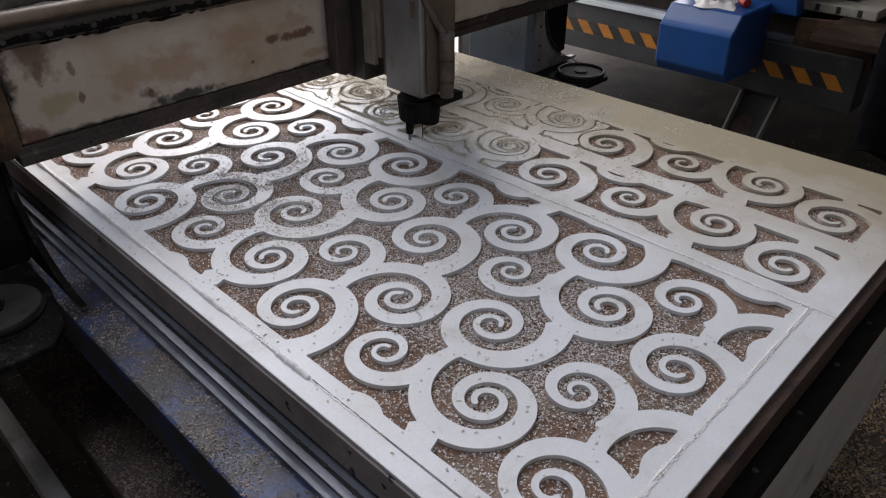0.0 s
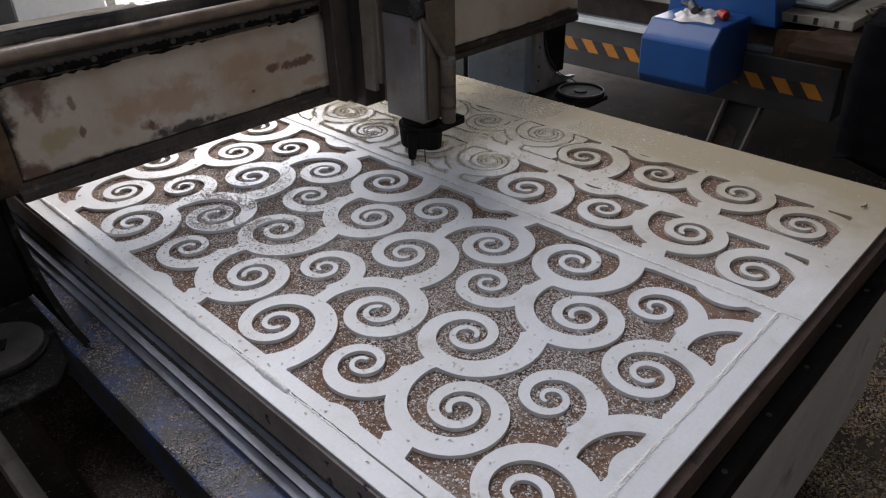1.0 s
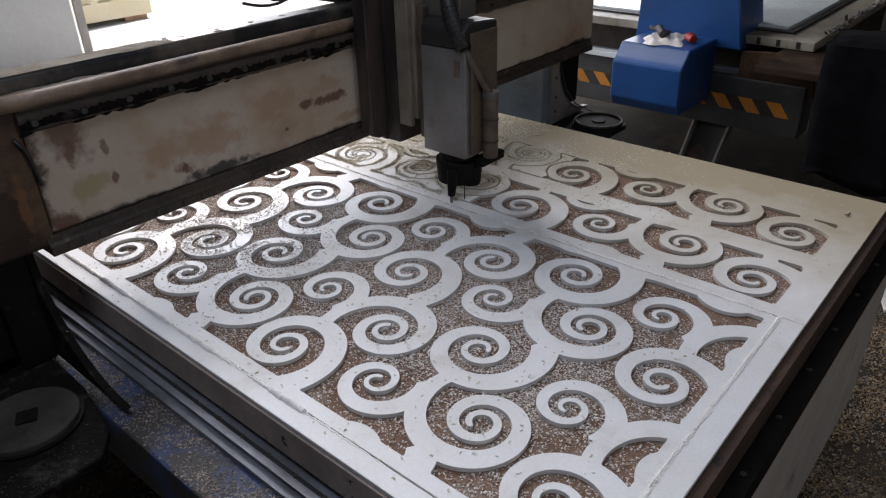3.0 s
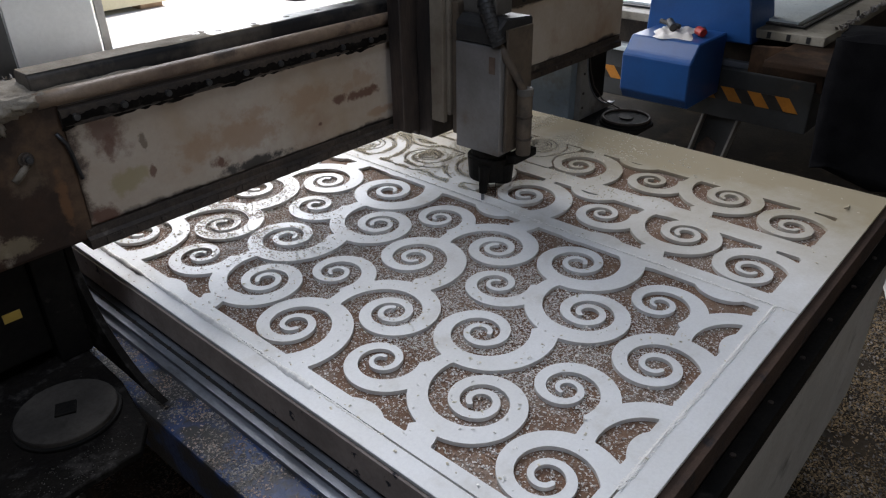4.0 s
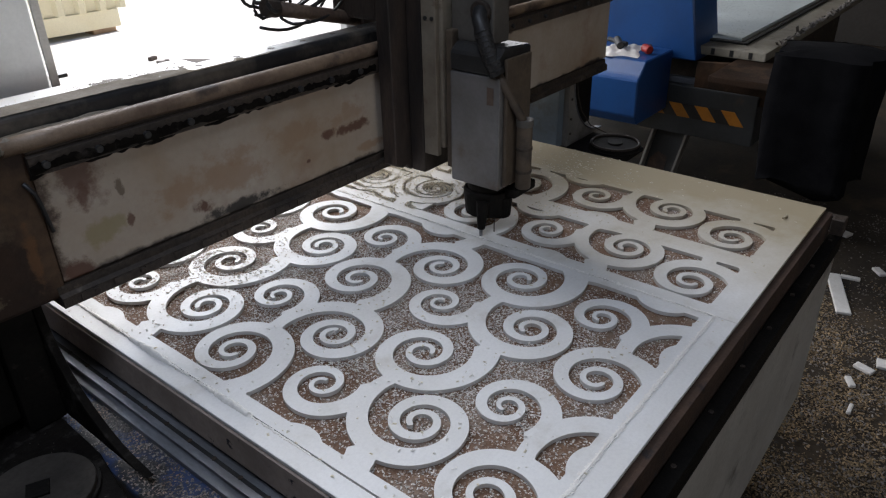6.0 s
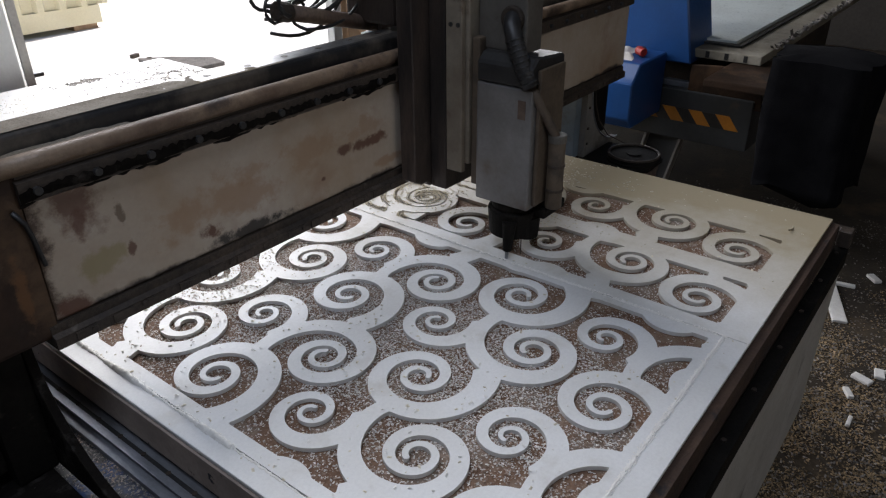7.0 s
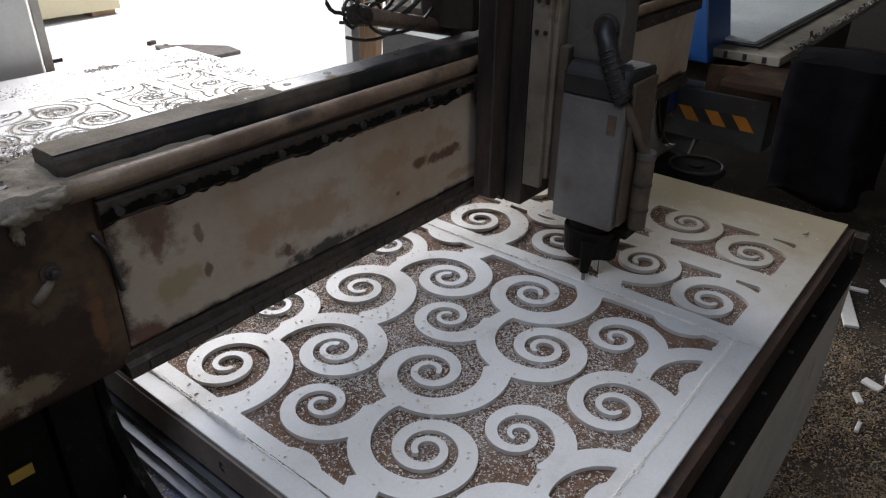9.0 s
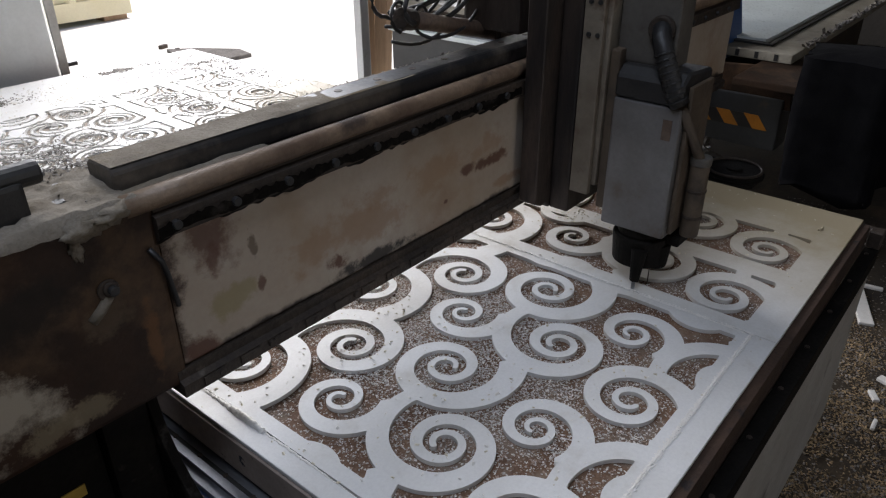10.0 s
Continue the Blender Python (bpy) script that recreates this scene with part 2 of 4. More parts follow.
WOOD = surface("bare_timber", (0.50, 0.34, 0.21), (0.36, 0.22, 0.125), rough=0.75, scale=7, fine=90, fine_amount=0.3, bump=0.4, stretch=(1, 1, 0.12))
CREAM = surface("cream_corrugated", (0.86, 0.79, 0.56), (0.80, 0.72, 0.48), rough=0.55, scale=3, fine=60, fine_amount=0.12, bump=0.1)
HEAP = surface("grey_waste", (0.13, 0.125, 0.12), (0.20, 0.19, 0.18), rough=0.95, scale=9, fine=60, fine_amount=0.5, bump=0.8, bump_depth=0.01)
TABLE_TOP = surface("grey_table_sheet", (0.74, 0.80, 0.78), (0.62, 0.66, 0.64), rough=0.3, scale=4, fine=90, fine_amount=0.2, bump=0.1)
CLOTH = surface("black_cloth", (0.004, 0.004, 0.005), (0.008, 0.008, 0.009), rough=0.95, spec=0.05, scale=14, fine=200, fine_amount=0.3, bump=0.4)
DISC = surface("dusty_disc", (0.062, 0.054, 0.046), (0.036, 0.032, 0.028), rough=0.85, spec=0.1, scale=14, fine=150, fine_amount=0.4, bump=0.4,
               stain=(0.018, 0.016, 0.014), stain_scale=20, stain_range=(0.58, 0.72))
CARRIAGE = surface("dark_brown_carriage", (0.036, 0.025, 0.019), (0.065, 0.044, 0.034), rough=0.55, metal=0.1, scale=11, fine=160, fine_amount=0.5, bump=0.6,
                   stain=(0.014, 0.011, 0.010), stain_scale=9, stain_range=(0.48, 0.62), stretch=(1, 1, 0.25))
SAWDUST = surface("tan_sawdust", (0.33, 0.235, 0.13), (0.18, 0.125, 0.068), rough=0.9, scale=25, fine=300, fine_amount=0.1, bump=0, island=0.6)
BURR = surface("torn_white_core", (0.86, 0.835, 0.79), (0.78, 0.75, 0.70), rough=0.8, scale=60, fine=300, fine_amount=0.1, bump=0.4)
BED_TOP = surface("dusty_bed_top", (0.34, 0.31, 0.25), (0.20, 0.175, 0.13), rough=0.5, scale=6, fine=90, fine_amount=0.3, bump=0.3,
                  stain=(0.09, 0.075, 0.055), stain_scale=9, stain_range=(0.55, 0.7))
DUST_FLECK = surface("dark_dust", (0.07, 0.062, 0.052), (0.035, 0.03, 0.025), rough=0.9, scale=25, fine=300, fine_amount=0.1, bump=0, island=0.4)
DARK_RUST = surface("dark_rust", (0.045, 0.025, 0.015), (0.022, 0.016, 0.011), rough=0.75, spec=0.15, scale=10, fine=120, fine_amount=0.4, bump=0.4,
                    stain=(0.09, 0.05, 0.028), stain_scale=6, stain_range=(0.52, 0.68))
LEG_BLUE = surface("blue_grey_paint", (0.22, 0.27, 0.31), (0.15, 0.185, 0.215), rough=0.45, scale=6, fine=90, fine_amount=0.2, bump=0.12,
                   stain=(0.10, 0.075, 0.055), stain_scale=7, stain_range=(0.58, 0.74))
GUSSET = surface("gusset_paint", (0.25, 0.235, 0.215), (0.17, 0.155, 0.14), rough=0.45, scale=7, fine=90, fine_amount=0.2, bump=0.12,
                 stain=(0.07, 0.05, 0.035), stain_scale=9, stain_range=(0.56, 0.72))
COVER = surface("oiled_black_cover", (0.010, 0.011, 0.013), (0.022, 0.022, 0.023), rough=0.38, scale=12, fine=140, fine_amount=0.3, bump=0.15,
                stain=(0.15, 0.125, 0.10), stain_scale=9, stain_range=(0.46, 0.72))
DUST = surface("caked_grey_dust", (0.24, 0.21, 0.17), (0.155, 0.13, 0.10), rough=0.95, spec=0.1, scale=16, fine=260, fine_amount=0.45, bump=0.9,
               stain=(0.14, 0.105, 0.06), stain_scale=9, stain_range=(0.52, 0.68))
GROOVE = surface("dusty_groove", (0.40, 0.36, 0.31), (0.26, 0.225, 0.185), rough=0.95, spec=0.05, scale=30, fine=300, fine_amount=0.4, bump=0.5)
SPINDLE_BROWN = surface("brown_cover_paint", (0.115, 0.083, 0.055), (0.068, 0.049, 0.034), rough=0.6, scale=9, fine=120, fine_amount=0.3, bump=0.3,
                        stain=(0.03, 0.023, 0.019), stain_scale=11, stain_range=(0.52, 0.68))
HOUSING = surface("grimy_grey_housing", (0.11, 0.10, 0.087), (0.065, 0.055, 0.045), rough=0.5, scale=8, fine=120, fine_amount=0.25, bump=0.2,
                  stain=(0.05, 0.037, 0.028), stain_scale=10, stain_range=(0.54, 0.68))
CREAM_PAINT = surface("worn_cream_paint", (0.25, 0.215, 0.165), (0.145, 0.115, 0.083), rough=0.5, scale=9, fine=120, fine_amount=0.25, bump=0.25,
                      stain=(0.09, 0.055, 0.035), stain_scale=13, stain_range=(0.55, 0.66))
FLAKE = surface("white_flake", (0.72, 0.66, 0.53), (0.58, 0.51, 0.38), rough=0.6, scale=25, fine=300, fine_amount=0.1, bump=0, island=0.15)
RED = surface("red_plastic", (0.45, 0.03, 0.02), (0.30, 0.03, 0.02), rough=0.4, scale=30, fine=100, fine_amount=0.1, bump=0)
LABEL = surface("yellow_label", (0.55, 0.36, 0.06), (0.45, 0.30, 0.06), rough=0.5, scale=30, fine=100, fine_amount=0.2, bump=0)

# ---------------------------------------------------------------- mesh helpers


def mesh_of(bm, name, material, smooth=False):
    me = bpy.data.meshes.new(name)
    bm.normal_update()
    bm.to_mesh(me)
    bm.free()
    for m in (material if isinstance(material, (list, tuple)) else (material,)):
        me.materials.append(m)
    if smooth:
        for p in me.polygons:
            p.use_smooth = True
    return me


def part(name, bm, material, parent, label="", smooth=False):
    ob = new(name, mesh_of(bm, name, material, smooth))
    if parent:
        ob.parent = parent
    if label:
        tagged(ob, label)
    return ob


def thing(name, label, category, group="", kind=""):
    return tagged(new(name), label, category, group, kind)


def box(x0, x1, y0, y1, z0, z1, bevel=0.003, bm=None):
    b = bmesh.new()
    bmesh.ops.create_cube(b, size=1.0, matrix=Matrix.LocRotScale(((x0 + x1) / 2, (y0 + y1) / 2, (z0 + z1) / 2), None, (x1 - x0, y1 - y0, z1 - z0)))
    if bevel:
        bmesh.ops.bevel(b, geom=b.edges[:], offset=min(bevel, 0.3 * min(x1 - x0, y1 - y0, z1 - z0)), segments=2, affect='EDGES', profile=0.6)
    return join(bm, b)


def join(bm, b, m=None):
    """Adds b, moved by m, to bm and returns it."""
    if m is not None:
        b.transform(m)
    if bm is None:
        return b
    me = bpy.data.meshes.new("joined")
    b.to_mesh(me)
    b.free()
    bm.from_mesh(me)
    bpy.data.meshes.remove(me)
    return bm


def cyl(r, depth, m, seg=24, r2=None, bevel=0.0, bm=None):
    b = bmesh.new()
    bmesh.ops.create_cone(b, cap_ends=True, segments=seg, radius1=r, radius2=r if r2 is None else r2, depth=depth)
    if bevel:
        rims = [e for e in b.edges if abs(e.verts[0].co.z - e.verts[1].co.z) < 1e-6]
        bmesh.ops.bevel(b, geom=rims, offset=bevel, segments=2, affect='EDGES', profile=0.6)
    b.transform(m)
    return join(bm, b)


def tube(points, r, seg=8, bm=None):
    """A round bar or hose along points."""
    b = bmesh.new()
    pts = [Vector(p) for p in points]
    rings = []
    up = Vector((0.13, 0.21, 0.97))
    for i, p in enumerate(pts):
        d = (pts[min(i + 1, len(pts) - 1)] - pts[max(i - 1, 0)]).normalized()
        u = d.cross(up).normalized()
        v = d.cross(u)
        rings.append([b.verts.new(p + r * (math.cos(a) * u + math.sin(a) * v)) for a in (2 * math.pi * k / seg for k in range(seg))])
    for a, c in zip(rings, rings[1:]):
        for k in range(seg):
            b.faces.new((a[k], a[(k + 1) % seg], c[(k + 1) % seg], c[k]))
    b.faces.new(rings[0][::-1])
    b.faces.new(rings[-1])
    return join(bm, b)


def prism(outline, axis, lo, hi, bevel=0.0, bm=None):
    """An outline of (a, b) pairs pushed along an axis: 'y' takes (x, z), 'x' takes (y, z), 'z' takes (x, y)."""
    b = bmesh.new()
    put = {'x': lambda p, h: (h, p[0], p[1]), 'y': lambda p, h: (p[0], h, p[1]), 'z': lambda p, h: (p[0], p[1], h)}[axis]
    f = b.faces.new([b.verts.new(put(p, lo)) for p in outline])
    ext = bmesh.ops.extrude_face_region(b, geom=[f])
    move = Vector(put((0, 0), hi)) - Vector(put((0, 0), lo))
    bmesh.ops.translate(b, verts=[v for v in ext["geom"] if isinstance(v, bmesh.types.BMVert)], vec=move)
    bmesh.ops.recalc_face_normals(b, faces=b.faces[:])
    if bevel:
        bmesh.ops.bevel(b, geom=b.edges[:], offset=bevel, segments=1, affect='EDGES')
    return join(bm, b)


def scatter(name, places, size, material, seed, flat=0.5, parent=None, label="", category="", tilt=0.5):
    """Loose chips: each a small bent flake of its own size and turn."""
    g = np.random.default_rng(seed)
    n = len(places)
    s = size * g.uniform(0.45, 1.5, (n, 1)) * np.array([[1, 0.55, 0]])
    yaw, tx, ty = g.uniform(0, 6.283, n), g.normal(0, tilt, n), g.normal(0, tilt, n)
    base = np.array([(-1, -1, 0), (1, -0.8, 0), (0.9, 1, 0), (-0.8, 0.9, 0), (0.1, 0.0, 1.0)], float)
    v = np.empty((n, 5, 3))
    for k in range(5):
        px, py = base[k, 0] * s[:, 0] * 0.5, base[k, 1] * s[:, 1] * 0.5
        px = px * g.uniform(0.7, 1.2, n)
        x, y = px * np.cos(yaw) - py * np.sin(yaw), px * np.sin(yaw) + py * np.cos(yaw)
        z = x * tx + y * ty + base[k, 2] * s[:, 0] * flat * 0.5
        v[:, k] = np.stack([x, y, z], 1)
    v[:, :, 2] -= v[:, :, 2].min(axis=1, keepdims=True)
    v += places[:, None, :]
    i = np.arange(n)[:, None] * 5
    f = np.concatenate([i + np.array([[a, b, 4]]) for a, b in ((0, 1), (1, 2), (2, 3), (3, 0))])
    me = bpy.data.meshes.new(name)
    me.from_pydata(v.reshape(-1, 3).tolist(), [], f.tolist())
    me.materials.append(material)
    ob = new(name, me)
    if parent:
        ob.parent = parent
    return tagged(ob, label, category, "", "stuff")


def sample(n, x0, x1, y0, y1, seed):
    g = np.random.default_rng(seed)
    return g.uniform(x0, x1, n), g.uniform(y0, y1, n), g


def field_noise(x, y, cell, seed):
    """A smooth random field over the plane, 0 to 1."""
    g = np.random.default_rng(seed)
    t = g.random((64, 64))
    u, w = x / cell, y / cell
    i, j = np.floor(u).astype(int), np.floor(w).astype(int)
    a, b = u - i, w - j
    a, b = a * a * (3 - 2 * a), b * b * (3 - 2 * b)
    q = lambda p, r: t[p % 64, r % 64]
    return (q(i, j) * (1 - a) + q(i + 1, j) * a) * (1 - b) + (q(i, j + 1) * (1 - a) + q(i + 1, j + 1) * a) * b


# ---------------------------------------------------------------- the carved sheet
TOP, THICK = 0.80, 0.0068
TILE_X, TILE_Y = 0.2805, 0.4915


def add_curl(f, X, Y, cx, cy, hand, start, radius, decay, ratio, before, turn):
    """A scroll: a band that winds in on itself. start: the angle where radius holds; before: degrees of arm ahead of it."""
    reach = radius * math.exp(decay * before) + 0.01
    i0, i1 = np.searchsorted(X[0], [cx - reach, cx + reach])
    j0, j1 = np.searchsorted(Y[:, 0], [cy - reach, cy + reach])
    if i1 <= i0 or j1 <= j0:
        return
    dx, dy = X[j0:j1, i0:i1] - cx, Y[j0:j1, i0:i1] - cy
    r = np.hypot(dx, dy)
    a = np.degrees(np.arctan2(dy, dx))
    u0 = np.mod(hand * (a - start) + before, 360.0) - before
    sub = f[j0:j1, i0:i1]
    for k in range(4):
        u = u0 + 360.0 * k
        outer = radius * np.exp(-decay * u)
        q = ratio + (0.15 * np.clip(-u / 110.0, 0, 1) if before > 100 else 0)
        q = q - 0.10 * np.clip((u - turn + 200) / 200, 0, 1)
        d = np.minimum(outer - r, r - outer * q)
        d = np.where(u > turn, np.minimum(d, (turn - u) * 0.0174 * r), d)
        np.maximum(sub, d, out=sub)


def scrollwork(X, Y, origins):
    """The field of the pattern: positive in the scrolls, negative in the openings."""
    f = np.full(X.shape, -1.0)
    for ox, oy, mirrored, arm in origins:
        sx = -1 if mirrored else 1
        for cx, cy, hand, start, radius, decay, ratio, before, turn in (
                (0.0, 0.0, 1, -118, 0.118, 0.00270, 0.640, arm, 740),
                (0.053, 0.1475, 1, 180, 0.090, 0.00232, 0.625, 118, 700),
                (0.028, 0.316, -1, -103, 0.080, 0.00300, 0.630, 48, 620)):
            add_curl(f, X, Y, ox + sx * cx, oy + cy, hand * sx, 180 - start if mirrored else start, radius, decay, ratio, before, turn)
    return f


def sheet_mesh(name, X, Y, f, top, bottom, material):
    """The solid where f > 0: flat top, upright sides along the smooth line f = 0."""
    ny, nx = f.shape
    f = np.where(np.abs(f) < 1e-7, 1e-7, f)
    inside = f > 0
    verts, faces = [], []
    index = {}

    def vert(key, x, y, z):
        if key not in index:
            index[key] = len(verts)
            verts.append((x, y, z))
        return index[key]

    xs, ys = X[0], Y[:, 0]
    code = inside[:-1, :-1] * 1 + inside[:-1, 1:] * 2 + inside[1:, 1:] * 4 + inside[1:, :-1] * 8

    def corner(j, i, lev=0):
        return vert((0, j, i, lev), xs[i], ys[j], top)

    def cross(j, i, jj, ii, lev):
        a, b = f[j, i], f[jj, ii]
        t = a / (a - b)
        return vert((1, min(j, jj), min(i, ii), j != jj, lev), xs[i] + t * (xs[ii] - xs[i]), ys[j] + t * (ys[jj] - ys[j]), bottom if lev else top)

    for j in range(ny - 1):
        row = code[j]
        i = 0
        full = np.flatnonzero(row == 15)
        if len(full):
            cuts = np.flatnonzero(np.diff(full) > 1)
            for a, b in zip(np.r_[full[0], full[cuts + 1]], np.r_[full[cuts], full[-1]]):
                faces.append((corner(j, a), corner(j, b + 1), corner(j + 1, b + 1), corner(j + 1, a)))
        for i in np.flatnonzero((row > 0) & (row < 15)):
            ring = ((j, i), (j, i + 1), (j + 1, i + 1), (j + 1, i))
            poly, walls, out = [], [], None
            for k in range(4):
                p, q = ring[k], ring[(k + 1) % 4]
                if inside[p]:
                    poly.append(corner(*p))
                if inside[p] != inside[q]:
                    c = cross(*p, *q, 0)
                    poly.append(c)
                    walls.append((inside[p], c, cross(*p, *q, 1)))
            if len(poly) > 2:
                faces.append(tuple(poly))
            if len(walls) == 2:
                w, v = (walls[0], walls[1]) if walls[0][0] else (walls[1], walls[0])
                faces.append((w[1], w[2], v[2], v[1]))
    # outer rim of the piece
    for line in ([(0, i) for i in range(nx)], [(j, nx - 1) for j in range(ny)], [(ny - 1, i) for i in range(nx - 1, -1, -1)], [(j, 0) for j in range(ny - 1, -1, -1)]):
        run = []
        for p in line + [None]:
            if p is not None and inside[p]:
                run.append(p)
                continue
            if len(run) > 1:
                a, b = run[0], run[-1]
                lo = [len(verts), len(verts) + 1, len(verts) + 2, len(verts) + 3]
                verts.extend([(xs[a[1]], ys[a[0]], top), (xs[b[1]], ys[b[0]], top), (xs[b[1]], ys[b[0]], bottom), (xs[a[1]], ys[a[0]], bottom)])
                faces.append(tuple(lo[::-1]))
            run = []
    me = bpy.data.meshes.new(name)
    me.from_pydata(verts, [], faces)
    me.materials.append(material)
    return me


def grid(x0, x1, y0, y1, step):
    nx, ny = int(round((x1 - x0) / step)) + 1, int(round((y1 - y0) / step)) + 1
    return np.meshgrid(np.linspace(x0, x1, nx), np.linspace(y0, y1, ny))


def frame_field(X, Y, x0, x1, y0, y1):
    """Positive outside the opening x0..x1, y0..y1."""
    return np.maximum(np.maximum(x0 - X, X - x1), np.maximum(y0 - Y, Y - y1))


def tile_origins(x0, columns):
    """Columns of scrolls; every second one is mirrored and shifted by half a tile."""
    out = []
    for c in columns:
        for k in range(-1, 6):
            if c % 2 == 0:
                out.append((x0 + c / 2 * TILE_X, 0.115 + k * TILE_Y, False, 18))
            else:
                out.append((x0 + 0.180 + (c - 1) / 2 * TILE_X, 0.115 + 0.2465 + k * TILE_Y, True, 36 if c == 3 else 18))
    return out


END = 2.10
carved_sheet = thing("carved_sheet", "white routed sheet with spiral scrollwork cut through it", "carved panel")
FIELDS = []


def wobble(X, Y, amount, cell, seed):
    return (field_noise(X + 5, Y + 5, cell, seed) - 0.5) * 2 * amount


def panel(name, x0, x1, y0, y1, holes, origins, label, material=SHEET):
    """One panel of the sheet: a plain frame round openings full of scrolls; past raw_y the cutter has only scored the outline."""
    X, Y = grid(x0, x1, y0, y1, 0.0025)
    f = np.full(X.shape, 1.0)
    for (hx0, hx1, hy0, hy1, raw_y), origin in zip(holes, origins):
        s = scrollwork(X, Y, origin)
        h = np.maximum(s, frame_field(X, Y, hx0, hx1, hy0, hy1))
        if raw_y < hy1:
            scored = np.abs(h + wobble(X, Y, 0.0012, 0.012, 3)) - 0.0024 - 0.0022 * (Y > 1.5)
            h = np.where(Y > raw_y + wobble(X, Y, 0.02, 0.09, 4), scored, h)
        f = np.minimum(f, h)
    ob = new(name, sheet_mesh(name, X, Y, f, TOP, TOP - THICK, material))
    ob.parent = carved_sheet
    tagged(ob, label)
    FIELDS.append((X, Y, f))
    return ob


G = 0.0014
LEFT, RIGHT, NEAR = 0.031, 0.659, 0.0385
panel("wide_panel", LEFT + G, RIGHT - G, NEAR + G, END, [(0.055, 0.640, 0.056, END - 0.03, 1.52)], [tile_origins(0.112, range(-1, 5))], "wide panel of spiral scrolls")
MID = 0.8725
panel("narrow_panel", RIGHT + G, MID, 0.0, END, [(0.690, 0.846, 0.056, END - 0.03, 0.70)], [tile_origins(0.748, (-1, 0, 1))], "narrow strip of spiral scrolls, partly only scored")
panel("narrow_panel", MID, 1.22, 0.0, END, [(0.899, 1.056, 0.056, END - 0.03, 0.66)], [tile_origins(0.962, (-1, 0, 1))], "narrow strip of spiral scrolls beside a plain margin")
part("border_strip", box(0, LEFT - G, 0, 2.44, TOP - THICK, TOP, 0.0012), SHEET, carved_sheet)
part("border_strip", box(LEFT - G + 0.0003, RIGHT + G - 0.0003, 0, NEAR - G, TOP - THICK, TOP, 0.0012), SHEET, carved_sheet)
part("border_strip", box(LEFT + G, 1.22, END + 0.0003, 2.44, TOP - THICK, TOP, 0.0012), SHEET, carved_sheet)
bm = box(LEFT - 0.006, LEFT + 0.006, NEAR, END, TOP - THICK, TOP - 0.004, 0)
bm = box(RIGHT - 0.006, RIGHT + 0.006, NEAR, END, TOP - THICK, TOP - 0.004, 0, bm)
bm = box(LEFT + 0.006, RIGHT - 0.006, NEAR - 0.006, NEAR + 0.006, TOP - THICK, TOP - 0.0042, 0, bm)
bm = box(0.685, 0.868, 0.76, END - 0.02, TOP - THICK, TOP - 0.0048, 0, bm)
bm = box(0.89, 1.09, 0.72, END - 0.02, TOP - THICK, TOP - 0.0048, 0, bm)
bm = box(0.050, 0.645, 1.57, END - 0.02, TOP - THICK, TOP - 0.0046, 0, bm)
part("groove_floor", bm, GROOVE, carved_sheet, "dusty scored groove in the white sheet")

# ---------------------------------------------------------------- the router table
router_table = thing("router_table", "steel bed of a router machine with a brown spoilboard", "machine table")
part("spoilboard", box(0.003, 1.219, 0.004, 2.437, 0.756, TOP - THICK - 0.001, 0.002), [SPOIL], router_table, "brown scored fibreboard spoilboard")
part("board_edge", box(-0.003, 0.0025, 0.0, 2.50, 0.738, TOP - THICK - 0.0015, 0.0008), EDGE_LEFT, router_table, "stained board edge lightened to grey-brown")
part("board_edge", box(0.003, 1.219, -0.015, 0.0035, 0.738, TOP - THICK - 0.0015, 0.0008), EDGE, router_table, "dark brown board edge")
part("bed_frame", box(0.03, 1.20, 0.005, 2.50, 0.60, 0.7555, 0.004), BLACK, router_table)
part("edge_channel", prism([(-0.042, 0.700), (-0.042, 0.741), (-0.037, 0.741), (-0.037, 0.735), (-0.0155, 0.735), (-0.0155, 0.700)], 'x', 0.0, 1.240), GREASE, router_table, "black greasy edge channel")
for k in range(9):
    part("channel_bolt", cyl(0.0045, 0.004, pose(0.08 + 0.14 * k, -0.026, 0.7365), 8, bevel=0.001), GRIME, router_table)
part("corner_bracket", prism([(1.2195, -0.043), (1.252, -0.043), (1.252, 0.040), (1.238, 0.040), (1.238, -0.016), (1.2195, -0.016)], 'z', 0.742, 0.779, 0.002), GRIME, router_table, "grimy steel corner bracket")
part("end_panel", box(-0.02, 1.26, -0.035, -0.016, 0.27, 0.699, 0.004), SIDE, router_table, "grey painted end panel")
part("side_beam", box(-0.108, 0.012, 0.02, 2.7, 0.60, 0.700, 0.006), BLUE_BEAM, router_table, "worn blue painted side beam strewn with chips")
rail = part("guide_rail", prism([(-0.038, 0.7005), (0.008, 0.7005), (0.008, 0.711), (0.000, 0.714), (0.000, 0.722), (0.003, 0.727), (-0.028, 0.727), (-0.025, 0.722), (-0.025, 0.714), (-0.038, 0.711)], 'y', 0.10, 2.68), STEEL, router_table, "bright steel guide rail")
part("rail_groove", box(-0.0165, -0.0105, 0.10, 2.68, 0.7265, 0.7276, 0), BLACK, rail)
for k in range(42):
    part("rail_screw", cyl(0.0038, 0.002, pose(-0.0135, 0.14 + 0.06 * k, 0.7278), 8), GRIME, rail)
part("side_beam", box(1.26, 1.40, 0.02, 2.7, 0.60, 0.700, 0.006), GREY_PAINT, router_table)
part("lower_beam", box(-0.145, 0.022, 0.0, 2.7, 0.26, 0.33, 0.005), RUST, router_table, "brown lower beam under chips")
part("lower_beam", box(-0.245, -0.205, 0.0, 2.7, 0.20, 0.27, 0.012), SIDE, router_table, "grey lower tie beam")
